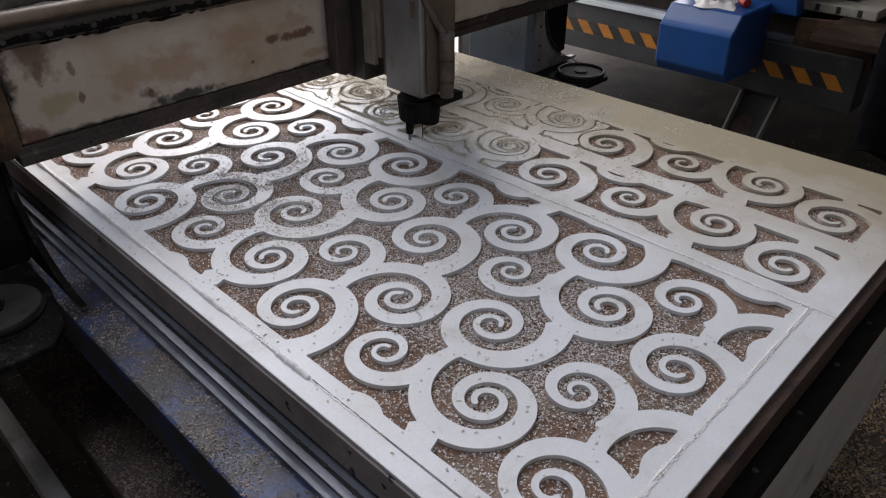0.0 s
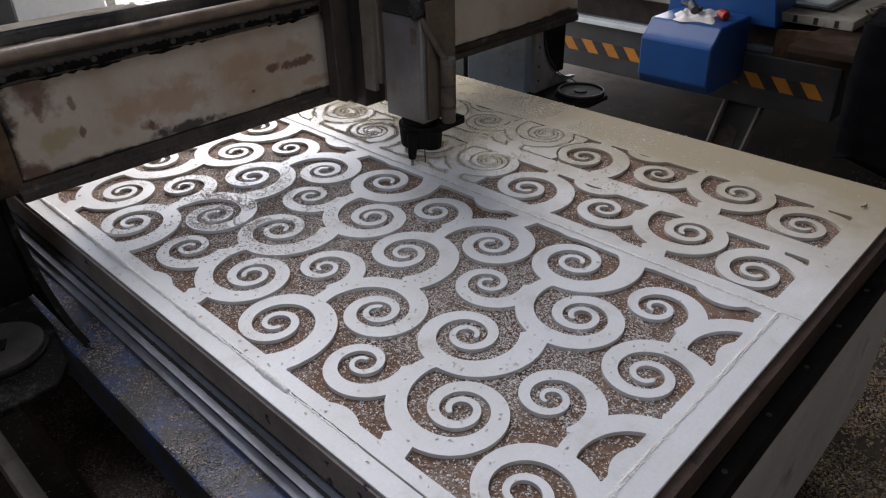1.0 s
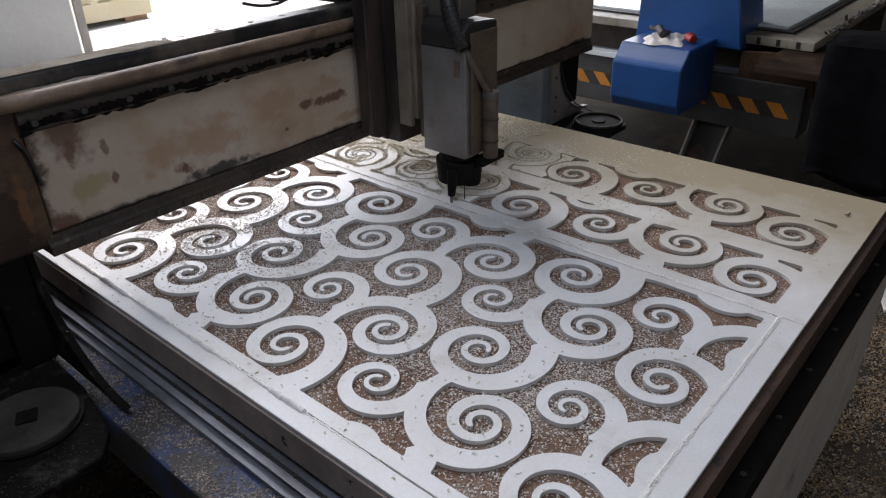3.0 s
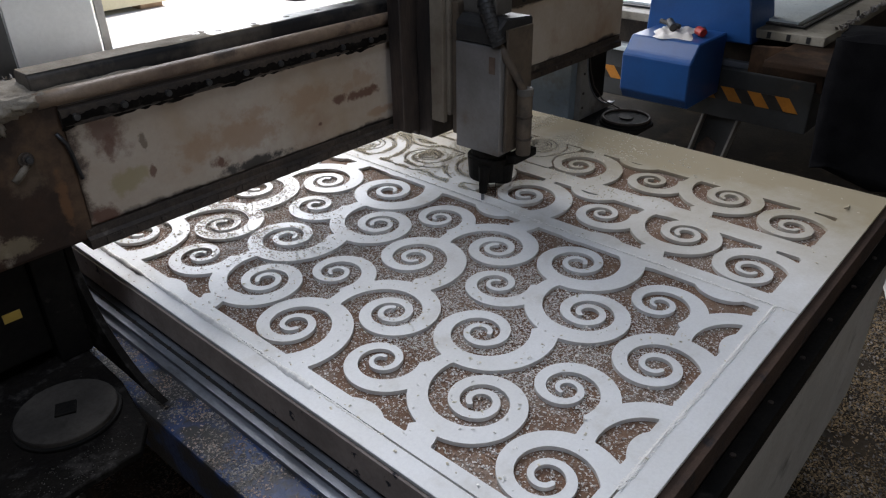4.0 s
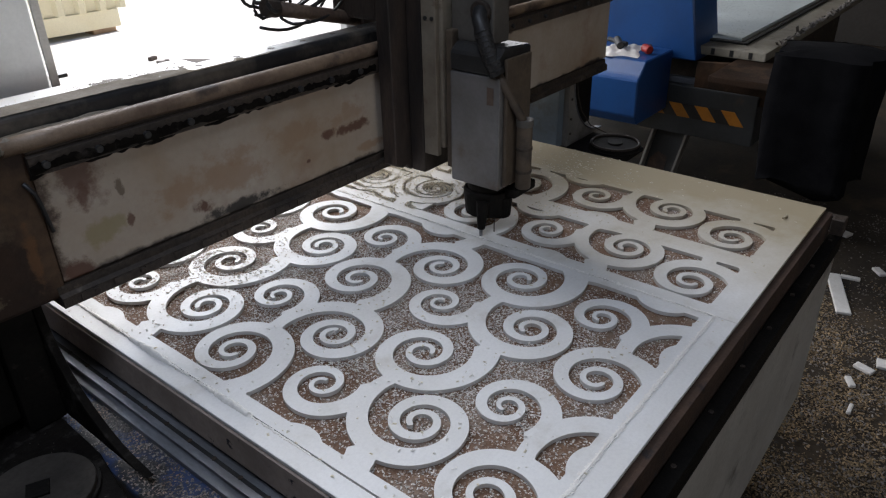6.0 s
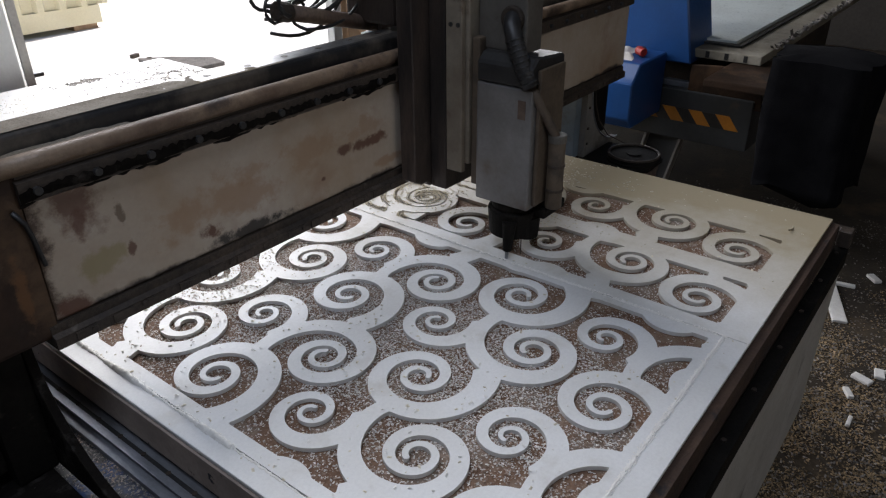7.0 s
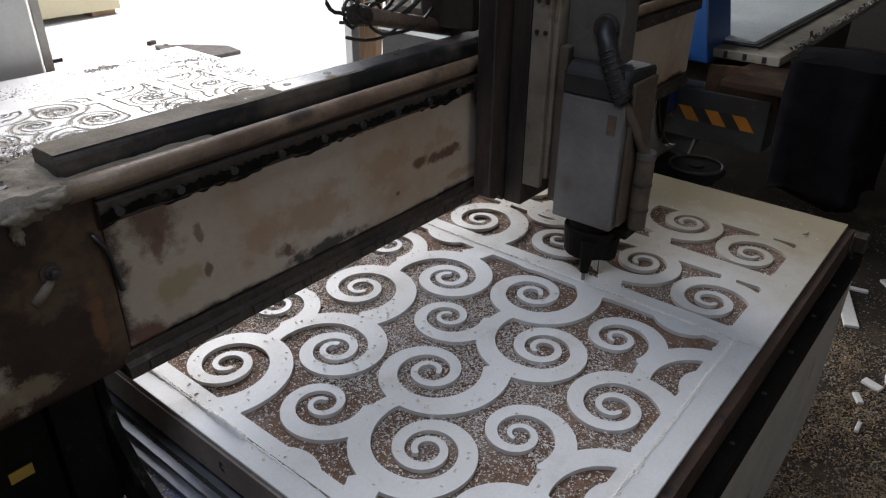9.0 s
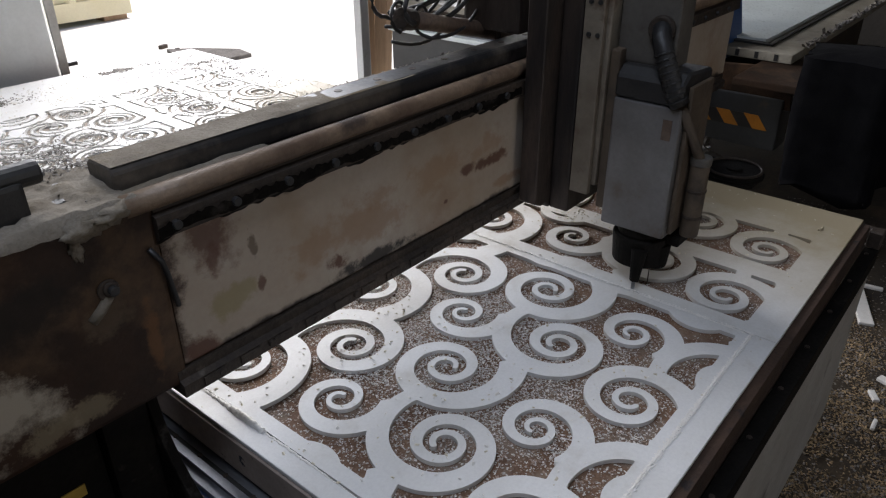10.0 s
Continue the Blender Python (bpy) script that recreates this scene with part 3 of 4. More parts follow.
for y in (0.10, 1.2, 2.4):
    for x in (0.02, 1.10):
        part("leg", box(x, x + 0.10, y, y + 0.10, 0.0, 0.60, 0.004), GRIME, router_table)

# ---------------------------------------------------------------- the travelling gantry
gantry = thing("gantry", "dirty off-white router gantry with brown rust stains", "machine gantry")
FY = 1.168
part("beam", box(-0.047, 1.63, FY, 1.305, 0.945, 1.160, 0.004), PAINT, gantry, "off-white beam with rust stains")
part("end_section", box(-0.46, -0.0475, FY - 0.003, 1.308, 0.926, 1.161, 0.006), PAINT_END, gantry, "end section stained dark brown over white paint")
part("lower_rail", prism([(FY - 0.012, 0.912), (FY + 0.03, 0.912), (FY + 0.03, 0.944), (FY - 0.004, 0.944), (FY - 0.004, 0.932), (FY - 0.012, 0.928)], 'x', -0.060, 1.62), GRIME, gantry, "black greasy lower rail")
part("upper_ledge", prism([(FY - 0.012, 1.116), (FY - 0.0005, 1.110), (FY - 0.0005, 1.142), (FY - 0.010, 1.140)], 'x', -0.05, 1.63), GRIME, gantry, "grimy ledge under the upper rail")
part("upper_rail", tube([(x, FY + 0.004, 1.157) for x in np.linspace(-0.075, 1.63, 24)], 0.0125, 12), ROD, gantry, "greasy brown upper rail", True)
part("rail_cover", prism([(FY + 0.026, 1.161), (FY + 0.078, 1.161), (FY + 0.078, 1.186), (FY + 0.074, 1.190), (FY + 0.032, 1.190), (FY + 0.026, 1.184)], 'x', -0.068, 1.60, 0.002), COVER, gantry, "oily black rail cover")


def crust(name, x0, x1, y0, y1, z, height, seed, label, cell=0.02, bare=0.0, front=0.0):
    """Caked dust lying on a ledge: an uneven skin that thins out to nothing at its ragged border."""
    X, Y = grid(x0, x1, y0, y1, 0.004)
    q = 0.5 * field_noise(X + 5, Y + 5, cell, seed) + 0.3 * field_noise(X + 5, Y + 5, cell * 0.4, seed + 1) + 0.3 * field_noise(X + 5, Y + 5, cell * 3, seed + 2)
    rim = np.minimum(np.minimum(X - x0, x1 - X), np.minimum(Y - y0 + front, y1 - Y))
    bare = bare + (0.7 * np.clip((X - x0) / (x1 - x0) - 0.45, 0, 1) if bare else 0)
    Z = z + height * (q - bare) * np.clip(rim / 0.012, 0, 1) - 0.001 * (rim < 0.003)
    if front:
        Z[0] = z - 0.006 * (0.3 + q[0])
    else:
        Z = np.where(bare <= 0.3, np.maximum(Z, z + 0.0004), Z)
    ny, nx = X.shape
    k = np.arange(ny * nx).reshape(ny, nx)
    me = bpy.data.meshes.new(name)
    me.from_pydata(np.stack([X, Y, Z], -1).reshape(-1, 3).tolist(), [], np.stack([k[:-1, :-1], k[:-1, 1:], k[1:, 1:], k[1:, :-1]], -1).reshape(-1, 4).tolist())
    me.materials.append(DUST)
    for p in me.polygons:
        p.use_smooth = True
    ob = new(name, me)
    ob.parent = gantry
    return tagged(ob, label)


crust("dust_crust", -0.46, -0.052, FY - 0.006, 1.306, 1.1605, 0.016, 201, "grey dust caked over the beam's end", front=0.02)
crust("dust_crust", -0.060, 0.62, FY + 0.080, 1.304, 1.1602, 0.012, 205, "grey dust along the back of the beam")
crust("dust_crust", -0.066, 0.40, FY + 0.030, FY + 0.077, 1.1900, 0.0045, 211, "thin grey dust on the rail cover", cell=0.03, bare=0.30)
crust("dust_crust", -0.070, 0.12, FY + 0.008, FY + 0.030, 1.1640, 0.010, 215, "dust packed between rail and cover")


def lump(at, size, seed, label):
    """A clot of chips and grease hanging at an edge."""
    b = bmesh.new()
    bmesh.ops.create_icosphere(b, subdivisions=3, radius=1.0)
    g = np.random.default_rng(seed)
    a = g.normal(0, 5.0, (6, 3))
    for v in b.verts:
        q = sum(math.sin(float(np.dot(w, v.co)) + 1.3 * i) for i, w in enumerate(a)) / 6
        v.co = v.co * (1 + 0.75 * q)
    b.transform(Matrix.LocRotScale(at, None, size))
    part("dust_clot", b, DUST, gantry, label, True)


lump((-0.118, FY - 0.004, 1.152), (0.024, 0.008, 0.010), 5, "clot of dust hanging over the beam's edge")
lump((-0.132, FY - 0.005, 1.138), (0.006, 0.005, 0.014), 8, "clot of dust hanging over the beam's edge")
lump((-0.090, FY - 0.002, 1.158), (0.022, 0.010, 0.009), 9, "clot of dust hanging over the beam's edge")
# ragged grease under the upper rail, clips along the lower rail
g = np.random.default_rng(44)
bm = bmesh.new()
xs_ = np.linspace(-0.052, 0.615, 140)
low = 1.119 - 0.012 * field_noise(xs_ + 3, xs_ * 0 + 1, 0.05, 45) - 0.008 * field_noise(xs_ + 3, xs_ * 0 + 1, 0.012, 46)
top_ = [bm.verts.new((x, FY - 0.0130, 1.128 + 0.006 * g.random())) for x in xs_]
mid_ = [bm.verts.new((x, FY - 0.0120 - 0.002 * g.random(), 0.5 * (1.128 + z))) for x, z in zip(xs_, low)]
low_ = [bm.verts.new((x, FY - 0.0006, z)) for x, z in zip(xs_, low)]
for k in range(len(xs_) - 1):
    bm.faces.new((top_[k], mid_[k], mid_[k + 1], top_[k + 1]))
    bm.faces.new((mid_[k], low_[k], low_[k + 1], mid_[k + 1]))
part("grease_skirt", bm, SCUFF, gantry, "ragged black grease under the upper rail", True)
for i in range(13):
    x = -0.035 + 0.052 * i
    part("rail_clip", box(x, x + 0.030, FY - 0.0150, FY - 0.0125, 0.9150, 0.9270, 0.001), GRIME, gantry)
for i in range(22):
    x = -0.03 + i * 0.075
    part("rail_bolt", cyl(0.0055, 0.008, pose(x, FY - 0.013, 1.127, 90), 10, bevel=0.001), BLACK, gantry)
    part("rail_bolt", cyl(0.005, 0.007, pose(x + 0.02, FY - 0.013, 0.921, 90), 10, bevel=0.001), GRIME, gantry)
    if i > 3:
        part("cover_hole", cyl(0.006, 0.002, pose(x, FY + 0.055, 1.1895), 12), GRIME, gantry)

# carriage and spindle
part("carriage_plate", prism([(0.618, 0.925), (0.640, 0.915), (0.650, 0.918), (0.664, 0.905), (0.70, 0.908), (0.80, 0.905), (0.80, 1.55), (0.618, 1.55)], 'y', FY - 0.050, FY - 0.0145, 0.002), CARRIAGE, gantry, "dark greasy carriage plate")
part("carriage_block", box(0.664, 0.79, FY - 0.088, FY - 0.0505, 0.906, 1.55, 0.004), CARRIAGE, gantry, "dark greasy bearing block")
part("slide_plate", box(0.676, 0.79, 1.036, 1.0795, 0.965, 1.56, 0.003), CREAM_PAINT, gantry, "drilled off-white slide plate")
part("slide_edge", box(0.664, 0.6755, 1.044, 1.079, 0.95, 1.50, 0.002), CREAM_PAINT, gantry, "off-white slide edge")
for z in (1.22, 1.27, 1.32, 1.37):
    for yy in (1.052, 1.068):
        part("plate_hole", cyl(0.004, 0.003, pose(0.6635, yy, z, 0, 90, 0), 10), BLACK, gantry)
part("slide_block", box(0.682, 0.78, 1.018, 1.0355, 0.925, 1.20, 0.004), SPINDLE_BROWN, gantry, "dark greasy slide block")
part("spindle_housing", box(0.672, 0.745, 0.903, 1.017, 0.905, 1.128, 0.004), ALU, gantry, "square aluminium spindle motor")
part("spindle_back", box(0.7455, 0.785, 0.909, 1.017, 0.915, 1.165, 0.004), GRIME, gantry)
part("spindle_cap", prism([(0.671, 1.129), (0.746, 1.129), (0.78, 1.150), (0.78, 1.172), (0.69, 1.180), (0.671, 1.165)], 'y', 0.904, 1.017, 0.004), BLACK, gantry, "black spindle cap")
part("spindle_front", box(0.686, 0.768, 0.895, 0.9025, 0.912, 1.160, 0.003), SPINDLE_BROWN, gantry, "brown front cover")
part("strap", box(0.6712, 0.6719, 0.915, 0.930, 1.075, 1.108, 0), RUST, gantry, "brown smear of old tape")
pipe = part("pipe", cyl(0.0155, 0.140, pose(0.726, 0.879, 0.972), 18, bevel=0.003), SPINDLE_BROWN, gantry, "brown dust-coated pipe", True)
for z in (1.036, 0.985, 0.938):
    part("pipe_collar", cyl(0.0170, 0.014 if z > 1 else 0.006, pose(0.726, 0.879, z), 18, bevel=0.002), HOUSING if z > 1 else GRIME, pipe)
part("upper_housing", box(0.700, 0.752, 0.937, 1.034, 1.178, 1.55, 0.004), HOUSING, gantry, "grey housing over the spindle")
hose_path = [(0.704, 0.962, 1.236), (0.692, 0.960, 1.236), (0.683, 0.955, 1.226), (0.678, 0.946, 1.205), (0.676, 0.934, 1.180), (0.676, 0.922, 1.155), (0.679, 0.910, 1.132)]
hose = part("hose", tube(hose_path, 0.0150, 14), BLACK, gantry, "black ribbed hose", True)
for k in range(9):
    a, b = Vector(hose_path[3 + k // 3]), Vector(hose_path[4 + k // 3 if k < 9 else 6])
    p = a.lerp(b, (k % 3) / 3)
    part("rib", cyl(0.0163, 0.003, Matrix.Translation(p) @ (b - a).to_track_quat('Z', 'Y').to_matrix().to_4x4(), 16, bevel=0.001), BLACK, hose)
part("elbow", cyl(0.021, 0.012, pose(0.695, 0.962, 1.236, 0, 90, 0), 20, bevel=0.003), GRIME, gantry)
part("feed_pipe", tube([(0.679, 0.911, 1.134), (0.688, 0.899, 1.105), (0.702, 0.889, 1.075), (0.718, 0.881, 1.045), (0.726, 0.879, 1.030)], 0.0085, 10), SPINDLE_BROWN, gantry, "thin brown feed pipe", True)
part("collar", cyl(0.041, 0.016, pose(0.716, 0.958, 0.897), 28, bevel=0.003), GREASE, gantry)
part("shroud", cyl(0.044, 0.052, pose(0.714, 0.958, 0.862), 32, r2=0.048, bevel=0.003), GREASE, gantry, "black glossy dust shroud cup")
part("clamp", box(0.712, 0.79, 0.888, 0.915, 0.878, 0.897, 0.004), GREASE, gantry)
part("collet", cyl(0.022, 0.045, pose(0.722, 0.930, 0.852), 20, r2=0.026, bevel=0.003), GREASE, gantry)
part("bit_holder", cyl(0.008, 0.060, pose(0.670, 0.938, 0.846, 0, 6, 0), 14, r2=0.014, bevel=0.002), GREASE, gantry)
part("router_bit", cyl(0.0035, 0.035, pose(0.668, 0.939, 0.812), 10), STEEL, gantry, "steel router bit")
part("brush_wire", cyl(0.0012, 0.040, pose(0.695, 0.925, 0.822), 6), GRIME, gantry)


# legs, drive boxes, feet and discs
def leg(x, s, dusty):
    """A leg under one end of the beam; s: +1 where it reaches to +x."""
    def span(a, b):
        return (x + s * a, x + s * b) if s > 0 else (x + s * b, x + s * a)

    x0, x1 = span(0, 0.055)
    part("leg_column", box(x0, x1, 1.19, 1.43 if s > 0 else 1.37, 0.718, 0.9255, 0.004), LEG_BLUE if s > 0 else GREASE, gantry, "blue-grey leg column" if s > 0 else "dark greasy leg column")
    x0, x1 = span(0.056, 0.23)
    part("drive_box", box(x0, x1, 1.205, 1.36, 0.74, 0.9255, 0.006), GREASE, gantry, "black drive motor box")
    arc = [(x + s * (0.055 + 0.19 * (1 - math.cos(a))), 0.915 - 0.19 * math.sin(a)) for a in np.linspace(0, math.pi / 2, 12)]
    outline = [(x + s * 0.03, 0.92), (x + s * 0.055, 0.92)] + arc + [(x + s * 0.245, 0.718), (x + s * 0.03, 0.718)]
    if s > 0:
        part("gusset", prism(outline, 'y', 1.172, 1.1895), GUSSET, gantry, "swept grey gusset plate")
        part("gusset_rim", tube([(p[0], 1.171, p[1]) for p in arc], 0.0022, 6), STEEL, gantry, "worn bright rim of the gusset", True)
        for rz in (0.755, 0.80, 0.86):
            part("rivet", cyl(0.004, 0.004, pose(x + 0.045, 1.171, rz, 90), 10, bevel=0.001), GRIME, gantry)
    lx0, lx1 = span(0.085, 0.112)
    part("label_plate", box(lx0, lx1, 1.2025, 1.2045, 0.822, 0.838, 0.0005), LABEL, gantry)
    foot = [(x + 0.02, 1.34), (x + 0.02, 1.02), (x + 0.06, 0.985), (x + 0.16, 0.985), (x + 0.20, 1.03), (x + 0.20, 1.34)] if s > 0 else [(x + s * 0.005, 1.34), (x + s * 0.012, 1.07), (x + s * 0.036, 0.945), (x + s * 0.07, 0.90), (x + s * 0.26, 0.90), (x + s * 0.26, 1.34)]
    part("foot", prism(foot, 'z', 0.7045, 0.7175, 0.002), GREASE if s > 0 else SCUFF, gantry, "greasy foot plate")
    if s < 0:
        sweep = [(1.19 - 0.225 * (1 - math.cos(a)), 0.925 - 0.2065 * math.sin(a)) for a in np.linspace(0, math.pi / 2, 14)]
        part("gusset", prism(sweep + [(1.372, 0.7185), (1.372, 0.925)], 'x', x, x + 0.013, 0.001), SCUFF, gantry, "swept black gusset plate")
    cx = x + s * 0.107
    d = part("disc", cyl(0.073, 0.014, pose(cx, 1.052, 0.7250), 48, bevel=0.003), dusty, gantry, "dusty round drive disc" if s < 0 else "dark round drive disc")
    part("hub", cyl(0.021, 0.004, pose(cx, 1.052, 0.7335, 0, 0, 20), 4 if s < 0 else 16, bevel=0.001), GREASE, d)
    if s > 0:
        part("lip", tube([(cx + 0.070 * math.cos(a), 1.052 + 0.070 * math.sin(a), 0.7345) for a in np.linspace(0, 6.2832, 37)], 0.0038, 8), GRIME, d, "worn glossy lip", True)
    part("rim", cyl(0.078, 0.006, pose(cx, 1.052, 0.7205), 48, bevel=0.002), GREASE, d)


leg(1.398, 1, GREASE)
leg(-0.092, -1, DISC)
part("cable", tube([(1.452, 1.165, 0.925), (1.458, 1.160, 0.87), (1.475, 1.155, 0.82), (1.51, 1.14, 0.77), (1.56, 1.10, 0.735), (1.60, 1.06, 0.722)], 0.0018, 8), GRIME, gantry, "thin grey cable", True)
part("cover_bolt", cyl(0.0055, 0.014, pose(-0.110, FY - 0.009, 1.083, 90), 16, bevel=0.002), BLACK, gantry)
part("bolt_ring", cyl(0.0085, 0.008, pose(-0.110, FY - 0.006, 1.083, 90), 18, bevel=0.002), GRIME, gantry)
b = tube([(-0.112, FY - 0.004, 1.075), (-0.124, FY - 0.005, 1.063), (-0.135, FY - 0.004, 1.054)], 0.0055, 8)
part("dirt_streak", b, DUST, gantry, "pale dirt caked below the bolt", True)
part("bolt_washer", cyl(0.0115, 0.003, pose(-0.112, FY - 0.005, 1.082, 90), 20, bevel=0.001), GRIME, gantry)
part("cable", tube([(-0.062, FY - 0.006, 1.108), (-0.054, FY - 0.012, 1.092), (-0.050, FY - 0.010, 1.075), (-0.046, FY - 0.009, 1.045), (-0.043, FY - 0.006, 1.030)], 0.0032, 8), BLACK, gantry, "short black cable", True)
part("stop_post", box(-0.185, -0.150, 1.19, 1.23, 1.1615, 1.205, 0.005), BLACK, gantry)
part("stop_pin", cyl(0.012, 0.05, pose(-0.155, 1.205, 1.207, 0, 90, 0), 16, bevel=0.003), BLACK, gantry)
part("deck_plate", prism([(-0.30, 1.20), (-0.08, 1.205), (-0.075, 1.26), (-0.30, 1.27)], 'z', 1.1615, 1.168, 0.002), GREY_PAINT, gantry)
gq = np.random.default_rng(77)
n = 3200
gx = gq.uniform(-0.44, 0.6, n)
gy = np.where(gq.random(n) < 0.5, gq.uniform(1.265, 1.303, n), gq.uniform(FY + 0.002, 1.30, n))
ok = ~((gx > -0.075) & (gy < 1.265))
scatter("deck_litter", np.stack([gx[ok], gy[ok], np.full(ok.sum(), 1.1665)], 1), 0.0036, CHIP_DARK, 78, parent=gantry, label="dust and crumbs lying on the beam", category="")

fx = gq.uniform(-0.33, -0.11, 500)
fy = np.where(gq.random(500) < 0.5, gq.uniform(0.905, 0.96, 500), gq.uniform(0.905, 1.18, 500))
ok = (np.hypot(fx + 0.199, fy - 1.052) > 0.082) & (fx < -0.135 - 0.5 * (0.97 - np.minimum(fy, 0.97)))
scatter("foot_litter", np.stack([fx[ok], fy[ok], np.full(ok.sum(), 0.7177)], 1), 0.0018, DUST_FLECK, 79, flat=0.3, tilt=0.2, parent=gantry, label="dust and chips lying on the foot plate", category="")

# pipes and cables behind the carriage
PIPE_A, PIPE_B = Vector((0.483, 1.29, 1.244)), Vector((0.756, 1.29, 1.178))
part("pipe", tube([PIPE_A.lerp(PIPE_B, t) for t in (0, 0.25, 0.5, 0.75, 1)], 0.014, 14), RUST, gantry, "grimy pipe", True)
part("pipe_end", cyl(0.017, 0.03, Matrix.Translation(PIPE_A) @ (PIPE_B - PIPE_A).to_track_quat('Z', 'Y').to_matrix().to_4x4(), 16, bevel=0.003), GRIME, gantry)
part("carriage_back", box(0.665, 0.80, 1.20, 1.32, 1.20, 1.55, 0.006), CARRIAGE, gantry, "dark carriage back")
part("brace", prism([(PIPE_B.x - 0.055, PIPE_B.z + 0.012), (0.70, PIPE_B.z - 0.03), (0.70, PIPE_B.z + 0.10)], 'y', 1.262, 1.274, 0.002), CARRIAGE, gantry, "dark triangular brace")
g = np.random.default_rng(88)
for k in range(9):
    s0 = PIPE_A + Vector((g.uniform(-0.035, 0.05), g.uniform(-0.03, 0.04), g.uniform(-0.035, 0.03)))
    drop = g.uniform(0.02, 0.05)
    way = [s0 + Vector((0.22 * t + 0.012 * math.sin(5 * t + k), 0.02 * math.sin(3 * t + k), 0.085 * t - drop * math.sin(3.14 * t))) for t in np.linspace(0, 1, 12)]
    curl = [s0 + Vector((-0.022 * math.sin(q), 0.004 * q, 0.022 * (1 - math.cos(q)))) for q in np.linspace(4.2, 0.4, 9)]
    part("cable", tube((curl if k % 2 else []) + way, g.uniform(0.0028, 0.0048), 8), BLACK, gantry, "drooping black cable", True)
part("cable_carrier", box(PIPE_A.x + 0.02, 0.70, 1.285, 1.335, PIPE_A.z + 0.045, PIPE_A.z + 0.085, 0.006), GREASE, gantry, "black cable carrier")
for k in range(9):
    x = PIPE_A.x + 0.03 + 0.022 * k
    part("carrier_link", box(x, x + 0.016, 1.281, 1.2845, PIPE_A.z + 0.047, PIPE_A.z + 0.083, 0.002), BLACK, gantry)

# ---------------------------------------------------------------- the neighbouring machine
second_router = thing("second_router", "blue and grey router machine with hazard stripes", "machine")
MX = 2.55
part("bed_beam", box(MX, MX + 0.14, 0.53, 2.6, 0.43, 0.64, 0.006), GREY_PAINT, second_router, "dark grey side beam")
part("guide_rail", box(MX + 0.03, MX + 0.06, 0.66, 2.6, 0.6405, 0.665, 0.003), STEEL, second_router)
part("rail_shelf", box(MX - 0.03, MX + 0.02, 0.98, 2.6, 0.645, 0.668, 0.003), TABLE_TOP, second_router, "dusty pale rail shelf")
y, k = 0.57, 0
while y < 1.85:
    out = [(y, 0.508), (y + 0.056, 0.508), (y + 0.100, 0.564), (y + 0.044, 0.564)]
    part("hazard_stripe", prism(out, 'x', MX - 0.003, MX - 0.0005), YELLOW if k % 2 == 0 else HAZ_BLACK, second_router)
    y += 0.056
    k += 1
part("bed_top", box(2.60, 4.6, 0.548, 2.6, 0.765, 0.800, 0.004), BED_TOP, second_router, "slotted bed top")
for k in range(9):
    part("slot", box(2.5985, 2.5995, 0.60 + 0.075 * k, 0.615 + 0.075 * k, 0.77, 0.795, 0), BLACK, second_router)
part("table_sheet", box(2.735, 4.5, 0.692, 2.5, 0.8005, 0.818, 0.002), TABLE_TOP, second_router, "pale grey sheet on the bed")
part("sheet_edge", box(2.700, 2.7345, 0.672, 2.5, 0.8005, 0.809, 0.002), BLACK, second_router)
part("sheet_edge", box(2.700, 4.5, 0.658, 0.6715, 0.8005, 0.8085, 0.002), BLACK, second_router)
part("bed_frame", box(2.70, 4.4, 0.66, 2.6, 0.40, 0.764, 0.004), GRIME, second_router)
part("end_plate", prism([(0.50, 0.60), (0.52, 0.73), (0.60, 0.76), (0.80, 0.745), (0.80, 0.60)], 'x', 2.555, 2.57, 0.003), DARK_RUST, second_router, "rusty end plate")
part("drive_cover", prism([(2.24, 0.735), (2.22, 0.72), (2.225, 0.575), (2.255, 0.535), (2.54, 0.535), (2.54, 0.785), (2.285, 0.785)], 'y', 0.90, 1.19, 0.005), BLUE, second_router, "blue sheet-metal drive cover")
part("gantry_column", prism([(0.80, 0.745), (1.26, 0.745), (1.22, 1.9), (1.02, 1.9)], 'x', 2.545, 2.80, 0.006), BLUE, second_router, "blue gantry column")
channel = part("leg", prism([(0.806, 0.43), (0.944, 0.43), (1.040, 0.0), (0.900, 0.0)], 'x', MX + 0.040, MX + 0.050), GREY_PAINT, second_router, "splayed channel-steel leg with rust")
for y0_ in (0.795, 0.945):
    part("flange", prism([(y0_, 0.43), (y0_ + 0.010, 0.43), (y0_ + 0.106, 0.0), (y0_ + 0.096, 0.0)], 'x', MX - 0.004, MX + 0.052), GUSSET, channel)
lumpy = [(0.885, 0.30), (0.93, 0.32), (0.965, 0.28), (1.0, 0.12), (1.01, 0.06), (0.93, 0.06), (0.90, 0.2)]
part("rust_patch", prism(lumpy, 'x', MX + 0.0375, MX + 0.0398), RUST, channel, "brown rust patch")
for yy in (1.95, 2.45):
    part("leg", box(MX + 0.02, MX + 0.12, yy, yy + 0.1, 0.0, 0.43, 0.004), GREY_PAINT, second_router)
    part("leg", box(4.2, 4.3, yy, yy + 0.1, 0.0, 0.40, 0.004), GREY_PAINT, second_router)
part("leg", box(4.2, 4.3, 0.70, 0.80, 0.0, 0.40, 0.004), GREY_PAINT, second_router)
part("end_bracket", box(2.30, 2.72, 0.20, 0.66, 0.735, 0.762, 0.004), DARK_RUST, second_router)
x_, y_, g = sample(300, 2.75, 4.5, 0.535, 0.56, 91)
